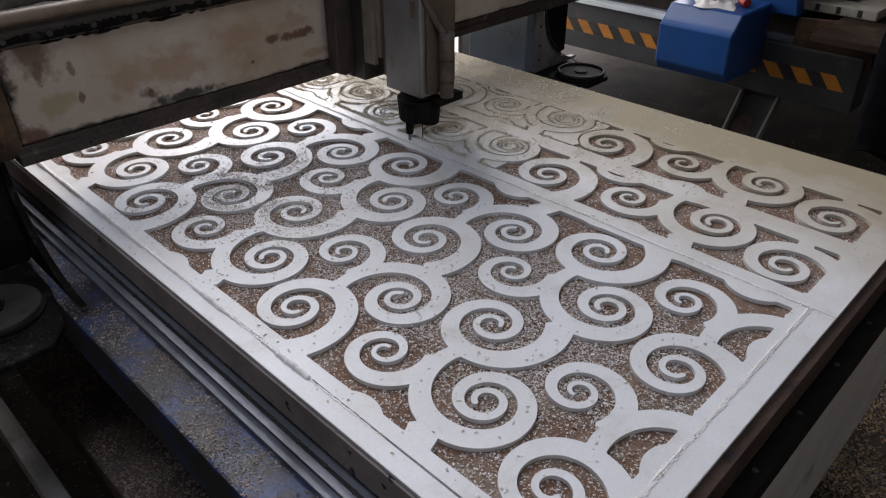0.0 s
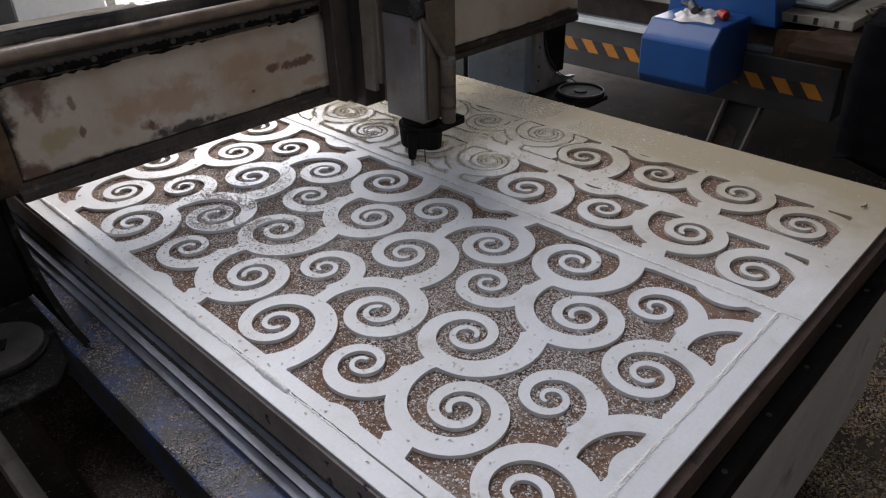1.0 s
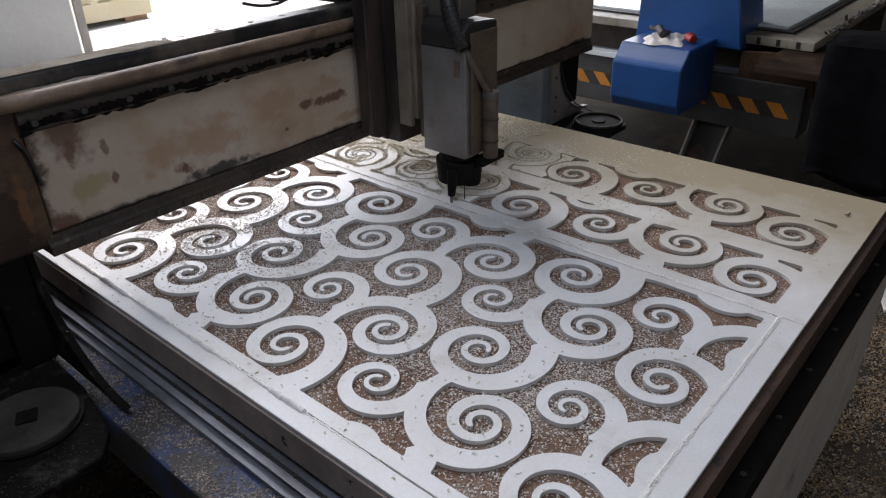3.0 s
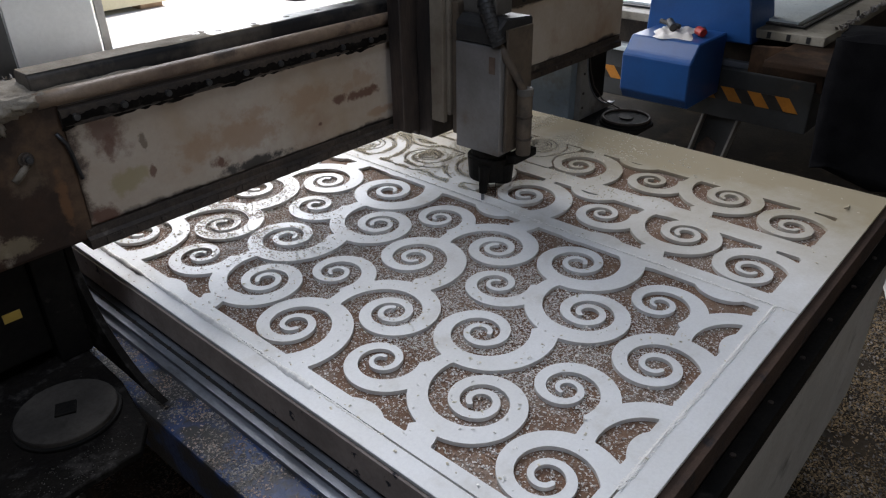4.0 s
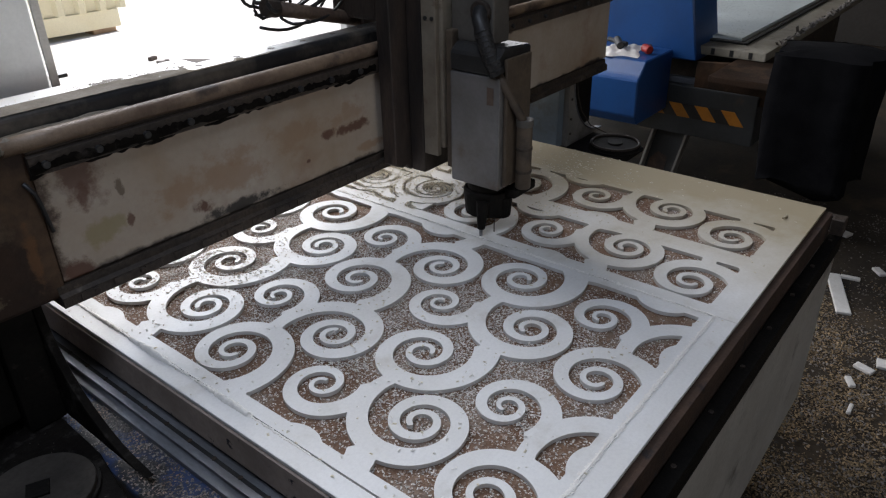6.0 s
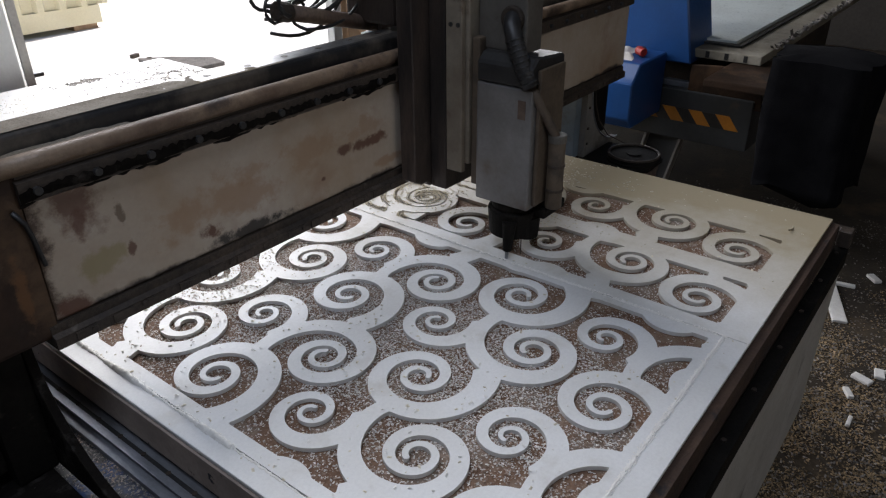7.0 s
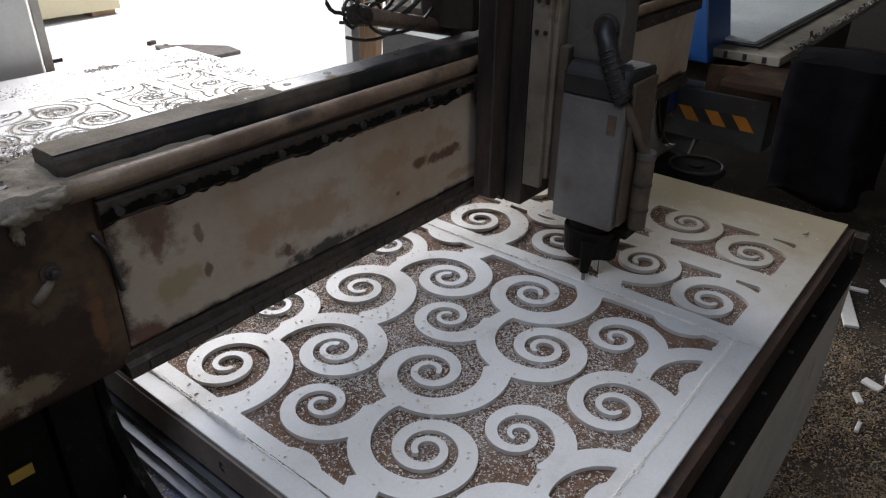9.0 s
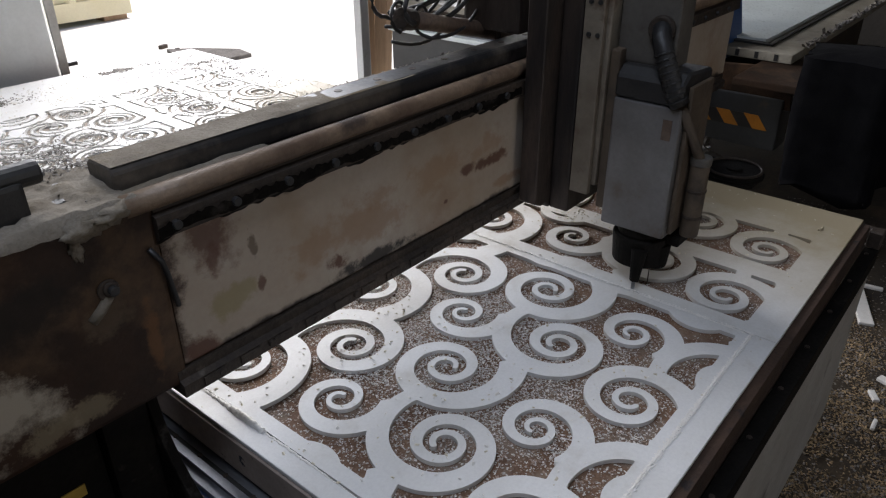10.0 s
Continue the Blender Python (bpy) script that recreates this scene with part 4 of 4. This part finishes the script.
scatter("bed_litter", np.stack([x_, y_, np.full(300, 0.8002)], 1), 0.016, CHIP_DARK, 92, flat=0.5, parent=second_router, label="ragged offcuts along the bed edge")
# odds and ends on the drive cover
b = bmesh.new()
bmesh.ops.create_grid(b, x_segments=22, y_segments=16, size=1.0)
for v in b.verts:
    r_ = 1 + 0.12 * math.sin(5 * math.atan2(v.co.y, v.co.x))
    h = 0.5 + 0.25 * math.sin(7 * v.co.x + 3 * v.co.y) + 0.25 * math.sin(9 * v.co.y - 4 * v.co.x + 1)
    v.co = Vector((0.11 * v.co.x * r_, 0.075 * v.co.y * r_, 0.001 + 0.020 * h * max(0.0, 1 - max(abs(v.co.x), abs(v.co.y)) ** 4)))
b.transform(pose(2.40, 1.06, 0.7855, 0, 0, 15))
tagged(part("rag", b, CHIP_WHITE, None, "", True), "crumpled pale rag on the blue cover", "rag")
b = cyl(0.016, 0.07, pose(2.40, 1.08, 0.816, 0, 80, 40), 14, bevel=0.003)
b = cyl(0.010, 0.10, pose(2.43, 1.10, 0.812, 0, 86, 75), 12, bevel=0.002, bm=b)
tagged(part("hand_tool", b, BLACK, None), "black hand tool on the blue cover", "tool")
b = cyl(0.017, 0.04, pose(2.40, 0.955, 0.805, 0, 84, 60), 16, bevel=0.004)
tagged(part("tape_roll", b, RED, None), "small red roll on the blue cover", "roll")
b = box(-0.03, 0.03, -0.02, 0.02, 0, 0.02, 0.005)
b.transform(pose(2.46, 0.98, 0.7855, 0, 0, 30))
tagged(part("plug", b, BLACK, None), "black plug on the blue cover", "plug")

# black cloth over the end
g = np.random.default_rng(7)
bm = bmesh.new()
NX, NZ = 26, 20
rows_ = []
for k in range(NZ + 1):
    z = 0.90 - 0.45 * k / NZ
    ring = []
    for i in range(NX):
        a = 2 * math.pi * i / NX
        q = 1 + 0.10 * math.sin(5 * a + 2 * z) + 0.05 * math.sin(11 * a + 9 * z)
        px = 2.30 + 0.15 * abs(math.cos(a)) ** 0.5 * math.copysign(1, math.cos(a)) * q
        py = 0.26 + 0.16 * abs(math.sin(a)) ** 0.5 * math.copysign(1, math.sin(a)) * q
        low = 0.02 * math.sin(3 * a) + 0.015 * math.sin(7 * a) if k == NZ else 0
        ring.append(bm.verts.new((px, py, z + low)))
    rows_.append(ring)
for a_, b_ in zip(rows_, rows_[1:]):
    for i in range(NX):
        bm.faces.new((a_[i], a_[(i + 1) % NX], b_[(i + 1) % NX], b_[i]))
bm.faces.new(rows_[-1][::-1])
bmesh.ops.recalc_face_normals(bm, faces=bm.faces[:])
rim_ = [v.co.copy() for v in rows_[0]]
cloth_cover = thing("cloth_cover", "black cloth draped over a machine end", "cloth")
part("side_drape", bm, CLOTH, cloth_cover, "hanging folds of the black cloth", True)
bm = bmesh.new()
mid = bm.verts.new((2.30, 0.26, 0.912))
inner = [bm.verts.new((0.6 * c.x + 0.4 * 2.30, 0.6 * c.y + 0.4 * 0.26, 0.909 + 0.003 * math.sin(2.1 * i))) for i, c in enumerate(rim_)]
outer = [bm.verts.new((c.x, c.y, c.z - 0.002)) for c in rim_]
for i in range(NX):
    k = (i + 1) % NX
    bm.faces.new((mid, inner[i], inner[k]))
    bm.faces.new((inner[i], outer[i], outer[k], inner[k]))
part("top_panel", bm, CLOTH, cloth_cover, "", True)

# ---------------------------------------------------------------- the building and the yard
tagged(part("ground", box(-60, 60, -60, 120, -0.3, -0.012, 0), YARD, None), "sunlit pale yard ground", "ground", "", "structure")
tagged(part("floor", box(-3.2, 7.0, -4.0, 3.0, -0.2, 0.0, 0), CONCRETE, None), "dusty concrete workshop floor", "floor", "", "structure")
tagged(part("ceiling_1", box(-3.4, 7.2, -4.2, 3.2, 5.2, 5.3, 0), DARK_WALL, None), "dark unseen workshop roof", "ceiling", "", "structure")
# unseen low roof, added with a gap for the fill lamp over the bed
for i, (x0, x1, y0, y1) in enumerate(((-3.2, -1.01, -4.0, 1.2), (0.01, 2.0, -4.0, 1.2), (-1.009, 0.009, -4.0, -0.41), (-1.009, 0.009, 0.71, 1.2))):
    tagged(part("ceiling_%d" % (i + 2), box(x0, x1, y0, y1, 2.98, 3.04, 0), DARK_WALL, None), "added unseen low roof round the fill lamp's gap", "ceiling", "", "structure")

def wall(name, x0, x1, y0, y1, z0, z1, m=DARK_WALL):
    return tagged(part(name, box(x0, x1, y0, y1, z0, z1, 0.004), m, None), "workshop wall, unseen except at the doorway", "wall", "", "structure")


# unseen south wall; the gap in it is added for a fill lamp
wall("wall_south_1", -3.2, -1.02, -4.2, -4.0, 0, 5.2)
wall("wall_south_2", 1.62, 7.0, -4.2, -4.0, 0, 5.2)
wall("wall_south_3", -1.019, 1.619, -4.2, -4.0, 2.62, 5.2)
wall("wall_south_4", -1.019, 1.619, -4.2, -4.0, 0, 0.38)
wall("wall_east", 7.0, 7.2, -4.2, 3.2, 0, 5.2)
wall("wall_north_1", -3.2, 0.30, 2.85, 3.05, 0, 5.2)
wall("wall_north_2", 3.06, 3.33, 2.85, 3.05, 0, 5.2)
# the second gap in the north wall is added for the rear fill
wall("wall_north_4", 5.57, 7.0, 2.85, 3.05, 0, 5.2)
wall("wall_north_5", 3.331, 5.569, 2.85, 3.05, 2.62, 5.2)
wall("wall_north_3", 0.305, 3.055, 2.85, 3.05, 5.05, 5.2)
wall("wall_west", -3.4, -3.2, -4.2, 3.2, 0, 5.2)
tagged(part("backdrop", box(-40, 40, 60, 60.5, -0.01, 9, 0), YARD, None), "pale distant wall beyond the yard", "backdrop", "", "structure")

# doorway: timber jamb, leaning boards, white cabinet
door_jamb = tagged(part("door_jamb", box(2.765, 2.835, 3.06, 3.12, 0.0, 5.0, 0.006), WALL, None), "cream painted timber door jamb", "door frame", "", "structure")
for i, (x, w, lean) in enumerate(((2.875, 0.06, 0.6), (2.94, 0.06, -0.8), (3.02, 0.10, 0.8), (3.11, 0.07, 1.2))):
    b = box(-w / 2, w / 2, -0.012, 0.012, 0, 2.3 - 0.1 * i, 0.004)
    b.transform(pose(x, 3.17 + 0.012 * i, -0.012, 3, lean, -12 + 6 * i))
    tagged(part("timber_board", b, WOOD, None), "bare brown timber board leaning by the doorway", "board", "boards by the doorway")
white_cabinet = thing("white_cabinet", "dented white sheet-metal cabinet beyond the bed", "cabinet")
part("body", prism([(0.10, 2.56), (0.75, 2.56), (0.80, 2.72), (0.80, 2.84), (0.10, 2.84)], 'z', 0.0, 2.1, 0.006), WALL, white_cabinet)
part("door", box(0.44, 0.74, 2.548, 2.5585, 0.06, 2.05, 0.003), WALL, white_cabinet)
part("door", box(0.11, 0.435, 2.548, 2.5585, 0.06, 1.02, 0.003), GREY_PAINT, white_cabinet)
part("corner_strip", box(0.745, 0.775, 2.535, 2.5475, 0.05, 2.06, 0.003), SIDE, white_cabinet, "dented grey-white corner strip")
part("plinth", box(0.74, 0.83, 2.58, 2.75, 0.79, 0.805, 0.004), GREY_PAINT, white_cabinet)

# the yard: corrugated container, mat and bricks
container = thing("container", "cream corrugated container standing in the sunlit yard", "container")
x = -2.0
prof = []
while x < 3.55:
    prof += [(x, 7.40), (x + 0.10, 7.40), (x + 0.13, 7.36), (x + 0.19, 7.36)]
    x += 0.22
outline = prof + [(3.6, 7.40), (3.6, 9.6), (-2.0, 9.6)]
part("wall", prism(outline, 'z', 0.22, 2.7), CREAM, container, "cream corrugated side")
part("sill", box(-2.0, 3.6, 7.37, 9.6, 0.04, 0.219, 0.004), CREAM, container)
for x in (-1.8, 0.6, 3.3):
    part("foot", box(x, x + 0.25, 7.40, 7.6, -0.012, 0.04, 0.003), WOOD, container)
tagged(part("yard_mat", prism([(2.86, 5.35), (3.05, 5.0), (3.32, 4.98), (3.36, 5.2), (3.16, 5.5), (2.95, 5.68)], 'z', -0.012, 0.02, 0.004), HEAP, None), "heap of grey waste flattened on the yard", "heap")
for x, y, r in ((3.02, 5.85, 20), (3.02, 5.62, 60)):
    b = box(-0.04, 0.04, -0.02, 0.02, -0.012, 0.02, 0.004)
    b.transform(pose(x, y, 0, 0, 0, r))
    tagged(part("brick", b, GRIME, None), "dark brick lying in the yard", "brick", "bricks in the yard")


# ---------------------------------------------------------------- chips and dust
def in_holes(x, y):
    """Depth of each place below the edge of its opening: positive in an opening."""
    out = np.full(x.shape, -1.0)
    for X, Y, f in FIELDS:
        dx, dy = X[0, 1] - X[0, 0], Y[1, 0] - Y[0, 0]
        i, j = ((x - X[0, 0]) / dx).round().astype(int), ((y - Y[0, 0]) / dy).round().astype(int)
        ok = (i >= 0) & (j >= 0) & (i < X.shape[1]) & (j < X.shape[0])
        out[ok] = -f[j[ok], i[ok]]
    return out


# loose chips in the openings, thickest over the near middle
x, y, g = sample(430000, 0.05, 1.07, 0.05, 2.08, 11)
depth = in_holes(x, y)
thick = np.exp(-(((x - 0.40) / 0.22) ** 2 + ((y - 0.48) / 0.34) ** 2)) * 1.4 + 0.26 + 0.75 * np.exp(-(((x - 0.36) / 0.24) ** 2 + ((y - 0.92) / 0.28) ** 2))
thick = thick * (0.35 + 1.3 * field_noise(x, y, 0.05, 21)) - 0.35 * np.exp(-((x - 0.60) / 0.07) ** 2)
keep = (depth > 0.0015) & (g.random(len(x)) < np.clip(thick, 0.03, 1))
x, y, th = x[keep], y[keep], np.clip(thick[keep], 0, 1)
z = TOP - THICK - 0.001 + g.random(len(x)) ** 1.4 * 0.0055 * th
pale = g.random(len(x)) < 0.26 + 0.48 * th
scatter("chip_litter", np.stack([x, y, z], 1)[~pale], 0.0029, CHIP, 31, flat=0.22, tilt=0.2, label="grey-brown router chips lying in the cut openings", category="chips")
scatter("chip_litter", np.stack([x, y, z], 1)[pale], 0.0029, CHIP_WHITE, 32, flat=0.22, tilt=0.2, label="white router chips lying in the cut openings", category="chips")
# white flakes on top of the sheet
x, y, g = sample(260000, 0.0, 1.22, 0.02, 2.42, 12)
depth = in_holes(x, y)
d = 1.9 * np.exp(-(((x - 0.98) / 0.17) ** 2 + ((y - 1.15) / 0.38) ** 2)) + 0.55 * np.exp(-(((x - 0.30) / 0.15) ** 2 + ((y - 0.98) / 0.22) ** 2))
d = d * np.where(x > 0.72, 1, 0.3) + 0.07 * np.exp(-(((x - 0.85) / 0.4) ** 2 + ((y - 2.0) / 0.35) ** 2)) + np.where(x < 0.45, 0.002, 0.006) + 0.02 * np.exp(-(((x - 0.25) / 0.2) ** 2 + ((y - 0.4) / 0.25) ** 2))
d = d * np.clip(field_noise(x, y, 0.06, 22) * 2.6 - 0.6, 0, 2)
keep = (depth < -0.001) & (g.random(len(x)) < d)
scatter("flake_litter", np.stack([x[keep], y[keep], np.full(keep.sum(), TOP + 0.0003)], 1), 0.0046, FLAKE, 33, label="white flakes strewn over the sheet", category="chips", tilt=0.10, flat=0.45)
x, y, g = sample(620, 0.04, 0.46, 0.10, 0.80, 52)
depth = in_holes(x, y)
x, y = x[depth < -0.004], y[depth < -0.004]
scatter("crumb_litter", np.stack([x, y, np.full(len(x), TOP + 0.0003)], 1), 0.0044, BURR, 53, flat=0.4, label="white crumbs lying on the scrolls", category="chips", tilt=0.3)
g = np.random.default_rng(61)
x, y = g.normal(0.28, 0.09, 9000), g.normal(1.0, 0.11, 9000)
keep = (in_holes(x, y) < -0.001) & (g.random(9000) < np.clip(field_noise(x, y, 0.035, 62) * 2 - 0.5, 0, 1))
scatter("dust_litter", np.stack([x[keep], y[keep], np.full(keep.sum(), TOP + 0.0002)], 1), 0.0030, CHIP, 63, flat=0.3, label="brown dust strewn over the scrolls", category="chips", tilt=0.1)
# grey dust at the far end of the sheet
g = np.random.default_rng(64)
cl = [(0.88, 2.35, 0.07, 0.018, 1500), (1.12, 2.12, 0.06, 0.16, 2600), (0.42, 2.27, 0.05, 0.022, 1500), (0.95, 2.20, 0.12, 0.07, 900), (0.28, 1.66, 0.11, 0.10, 5000), (0.80, 1.80, 0.05, 0.12, 1500)]
x = np.concatenate([g.normal(a, c, m) for a, b_, c, d_, m in cl])
y = np.concatenate([g.normal(b_, d_, m) for a, b_, c, d_, m in cl])
keep = (x > 0.01) & (x < 1.215) & (y < 2.43) & (in_holes(x, y) < 0.0) & (g.random(len(x)) < np.clip(field_noise(x, y, 0.03, 65) * 2.2 - 0.5, 0.1, 1))
scatter("dust_litter", np.stack([x[keep], y[keep], np.full(keep.sum(), TOP + 0.0002)], 1), 0.0060, CHIP_DARK, 66, flat=0.35, label="grey dust lying at the sheet's far end", category="chips", tilt=0.12)
# raised burrs and fuzz along the scored lines


def burr(x0, y0, x1, y1, height, width, seed, side):
    """A ragged ridge of torn material beside a groove."""
    g = np.random.default_rng(seed)
    n = int(max(abs(x1 - x0), abs(y1 - y0)) / 0.0022)
    t = np.linspace(0, 1, n)
    run = np.convolve(g.random(n + 40), np.ones(41) / 41, "valid")
    run = np.clip((run - run.min()) / (run.max() - run.min()) * 1.5 - 0.15, 0.0, 1)
    bm = bmesh.new()
    rows_ = []
    for k in range(n):
        px, py = x0 + t[k] * (x1 - x0), y0 + t[k] * (y1 - y0)
        h = height * (0.12 + run[k] * g.uniform(0.65, 1.1))
        w = width * (0.25 + 0.75 * run[k]) * g.uniform(0.85, 1.15)
        o = side * 0.002 + g.normal(0, 0.0005)
        ring = []
        for a, z in ((-0.5, -0.001), (-0.32, 0.6 * h), (g.uniform(-0.15, 0.2), h), (0.35, 0.5 * h), (0.5, -0.001)):
            d = o + a * w
            ring.append(bm.verts.new((px + d, py, TOP + z) if x0 == x1 else (px, py + d, TOP + z)))
        rows_.append(ring)
    for a, c in zip(rows_, rows_[1:]):
        for k in range(4):
            bm.faces.new((a[k], a[k + 1], c[k + 1], c[k]))
    bm.faces.new(rows_[0])
    bm.faces.new(rows_[-1][::-1])
    bmesh.ops.recalc_face_normals(bm, faces=bm.faces[:])
    part("burr", bm, BURR, carved_sheet, "ragged white burr beside a groove", True)


burr(LEFT, 0.46, LEFT, 1.60, 0.0075, 0.0110, 71, -1)
burr(LEFT, 0.30, LEFT, 0.458, 0.0014, 0.005, 72, -1)
burr(RIGHT, NEAR + 0.01, RIGHT, 1.5, 0.0024, 0.0048, 73, -1)
burr(0.20, NEAR, RIGHT - 0.005, NEAR, 0.0024, 0.0045, 74, 0)
for (x0, y0, x1, y1, n, seed) in ((LEFT, 0.45, LEFT, 1.7, 1300, 1), (RIGHT, NEAR, RIGHT, 1.6, 1500, 2), (0.15, NEAR, RIGHT, NEAR, 1300, 3)):
    g = np.random.default_rng(seed)
    t = g.random(n)
    j = g.normal(-0.0005, 0.0018, (2, n))
    px, py = x0 + t * (x1 - x0), y0 + t * (y1 - y0)
    px, py = (px + j[0], py) if x0 == x1 else (px, py + j[1])
    scatter("fuzz_litter", np.stack([px, py, np.full(n, TOP + 0.0008)], 1), 0.0036, BURR, 40 + seed, flat=0.22, label="white burr along a scored line", category="chips", tilt=0.05)
# torn ridges standing along the scored outlines
for k, (X, Y, f) in enumerate(FIELDS):
    raw = ((1.5, 2.05), (0.72, 1.5), (0.68, 1.3))[k]
    x, y, g = sample(90000, float(X[0, 0]) + 0.02, float(X[0, -1]) - 0.02, raw[0], raw[1], 300 + k)
    d = -in_holes(x, y)
    keep = (d > 0.0004) & (d < 0.0034) & (g.random(len(x)) < np.clip(field_noise(x, y, 0.03, 310 + k) * 2.2 - 0.5, 0.05, 1) * 0.8)
    # the warmer flake tone follows the light tint painted on the narrow strips
    scatter("ridge_litter", np.stack([x[keep], y[keep], np.full(keep.sum(), TOP - 0.0002)], 1), 0.0034, BURR if k == 0 else FLAKE, 320 + k, flat=0.9, tilt=0.25, label="torn white ridge along the scored outlines", category="chips")
# sawdust on the side beam, the lower beams and the floor
x, y, g = sample(22000, -0.106, -0.032, 0.03, 2.6, 13)
keep = g.random(len(x)) < np.clip(field_noise(x, y, 0.04, 23) * 1.6 - 0.35, 0.05, 0.9)
scatter("beam_litter", np.stack([x[keep], y[keep], np.full(keep.sum(), 0.7003)], 1), 0.0032, CHIP_DARK, 34, flat=0.3, tilt=0.2, label="sawdust lying on the blue side beam", category="chips")
x, y, g = sample(9000, -0.106, -0.034, 0.03, 2.6, 19)
keep = g.random(len(x)) < np.clip(field_noise(x, y, 0.05, 29) * 1.8 - 0.55, 0.03, 0.8)
scatter("beam_litter", np.stack([x[keep], y[keep], np.full(keep.sum(), 0.7006)], 1), 0.0032, CHIP, 37, flat=0.3, tilt=0.2, label="pale chips lying on the blue side beam", category="chips")
x, y, g = sample(16000, -0.142, 0.018, 0.02, 2.6, 18)
keep = g.random(len(x)) < np.clip(field_noise(x, y, 0.07, 30) * 1.8 - 0.35, 0.04, 0.9)
scatter("beam_litter", np.stack([x[keep], y[keep], np.full(keep.sum(), 0.3306)], 1), 0.0045, CHIP, 44, flat=0.3, tilt=0.2, label="tan chips lying on the lower beam", category="chips")
x, y, g = sample(5000, -0.70, -0.26, 0.5, 1.9, 16)
keep = g.random(len(x)) < np.clip(field_noise(x, y, 0.12, 31) * 2.4 - 0.9, 0.02, 0.9)
scatter("floor_litter", np.stack([x[keep], y[keep], np.full(keep.sum(), 0.0009)], 1), 0.007, CHIP, 45, flat=0.3, tilt=0.2, label="pale chips on the floor beside the bed", category="chips")
x, y, g = sample(14000, -0.142, 0.018, 0.02, 2.6, 14)
scatter("beam_litter", np.stack([x, y, np.full(len(x), 0.3303)], 1), 0.004, CHIP_DARK, 35, flat=0.3, tilt=0.2, label="sawdust lying on the lower beam", category="chips")
x, y, g = sample(60000, -1.0, 3.2, -0.9, 1.9, 15)
keep = g.random(len(x)) < np.clip(field_noise(x, y, 0.22, 24) * 1.7 - 0.35, 0.05, 0.9) * np.where((x > 1.2) & (y < 0.6), 1.0, 0.45)
scatter("floor_litter", np.stack([x[keep], y[keep], np.full(keep.sum(), 0.0003)], 1), 0.007, CHIP_DARK, 36, flat=0.3, tilt=0.25, label="sawdust and chips on the concrete floor", category="chips")
x, y, g = sample(380000, 0.9, 2.9, -1.4, 1.0, 17)
edge = 0.18 * field_noise(x + 9, y + 9, 0.15, 25)
reach = np.clip(1.6 - 1.5 * np.hypot((x - 1.6) / 0.95, (y + 0.25) / 0.95) + edge, 0, 1)
keep = g.random(len(x)) < np.clip(field_noise(x, y, 0.10, 26) * 2.4 - 0.35, 0.06, 1) * (0.35 + 0.65 * field_noise(x, y, 0.025, 27)) * reach
x, y = x[keep], y[keep]
z = 0.0006 + 0.006 * field_noise(x, y, 0.06, 28) ** 2
tone = g.random(len(x))
for lo, hi, m, size in ((0.0, 0.78, SAWDUST, 0.0062), (0.78, 1.0, CHIP_DARK, 0.0075)):
    k = (tone >= lo) & (tone < hi)
    scatter("floor_litter", np.stack([x[k], y[k], z[k]], 1), size, m, 38 + int(10 * lo), flat=0.3, tilt=0.3, label="tan sawdust and flecks heaped on the concrete floor", category="chips")
# larger offcuts
for i, (x, y, w, l, r) in enumerate(((2.35, 0.06, 0.05, 0.30, 20), (2.62, -0.03, 0.03, 0.06, 40), (2.50, 0.05, 0.02, 0.07, 100), (1.96, -0.16, 0.03, 0.05, 10), (1.90, -0.12, 0.03, 0.06, 70), (1.99, -0.20, 0.03, 0.055, 120), (1.80, -0.10, 0.02, 0.05, 30), (1.66, -0.13, 0.012, 0.05, 0), (2.95, 0.30, 0.05, 0.35, 70))):
    b = box(-l / 2, l / 2, -w / 2, w / 2, 0.0, 0.012, 0.004)
    b.transform(pose(x, y, 0.0005, 0, 0, r))
    tagged(part("offcut", b, BURR, None), "white offcut lying on the dusty floor", "offcut", "offcuts on the floor")
b = tube([(1.118 - 0.030 * math.sin(a), 0.075 + 0.020 * math.cos(a), TOP + 0.002 + 0.006 * math.sin(a)) for a in np.linspace(2.6, 5.2, 12)], 0.0022, 6)
tagged(part("curled_shaving", b, SHEET, None, "", True), "curled white shaving lying on the sheet", "shaving")


def motions():
    walk(gantry, [(t, pose(0, -0.0691 * t, 0)) for t in (0.0, 0.1, 2.5, 5.0, 7.5, 9.9, 10.0)])


motions()
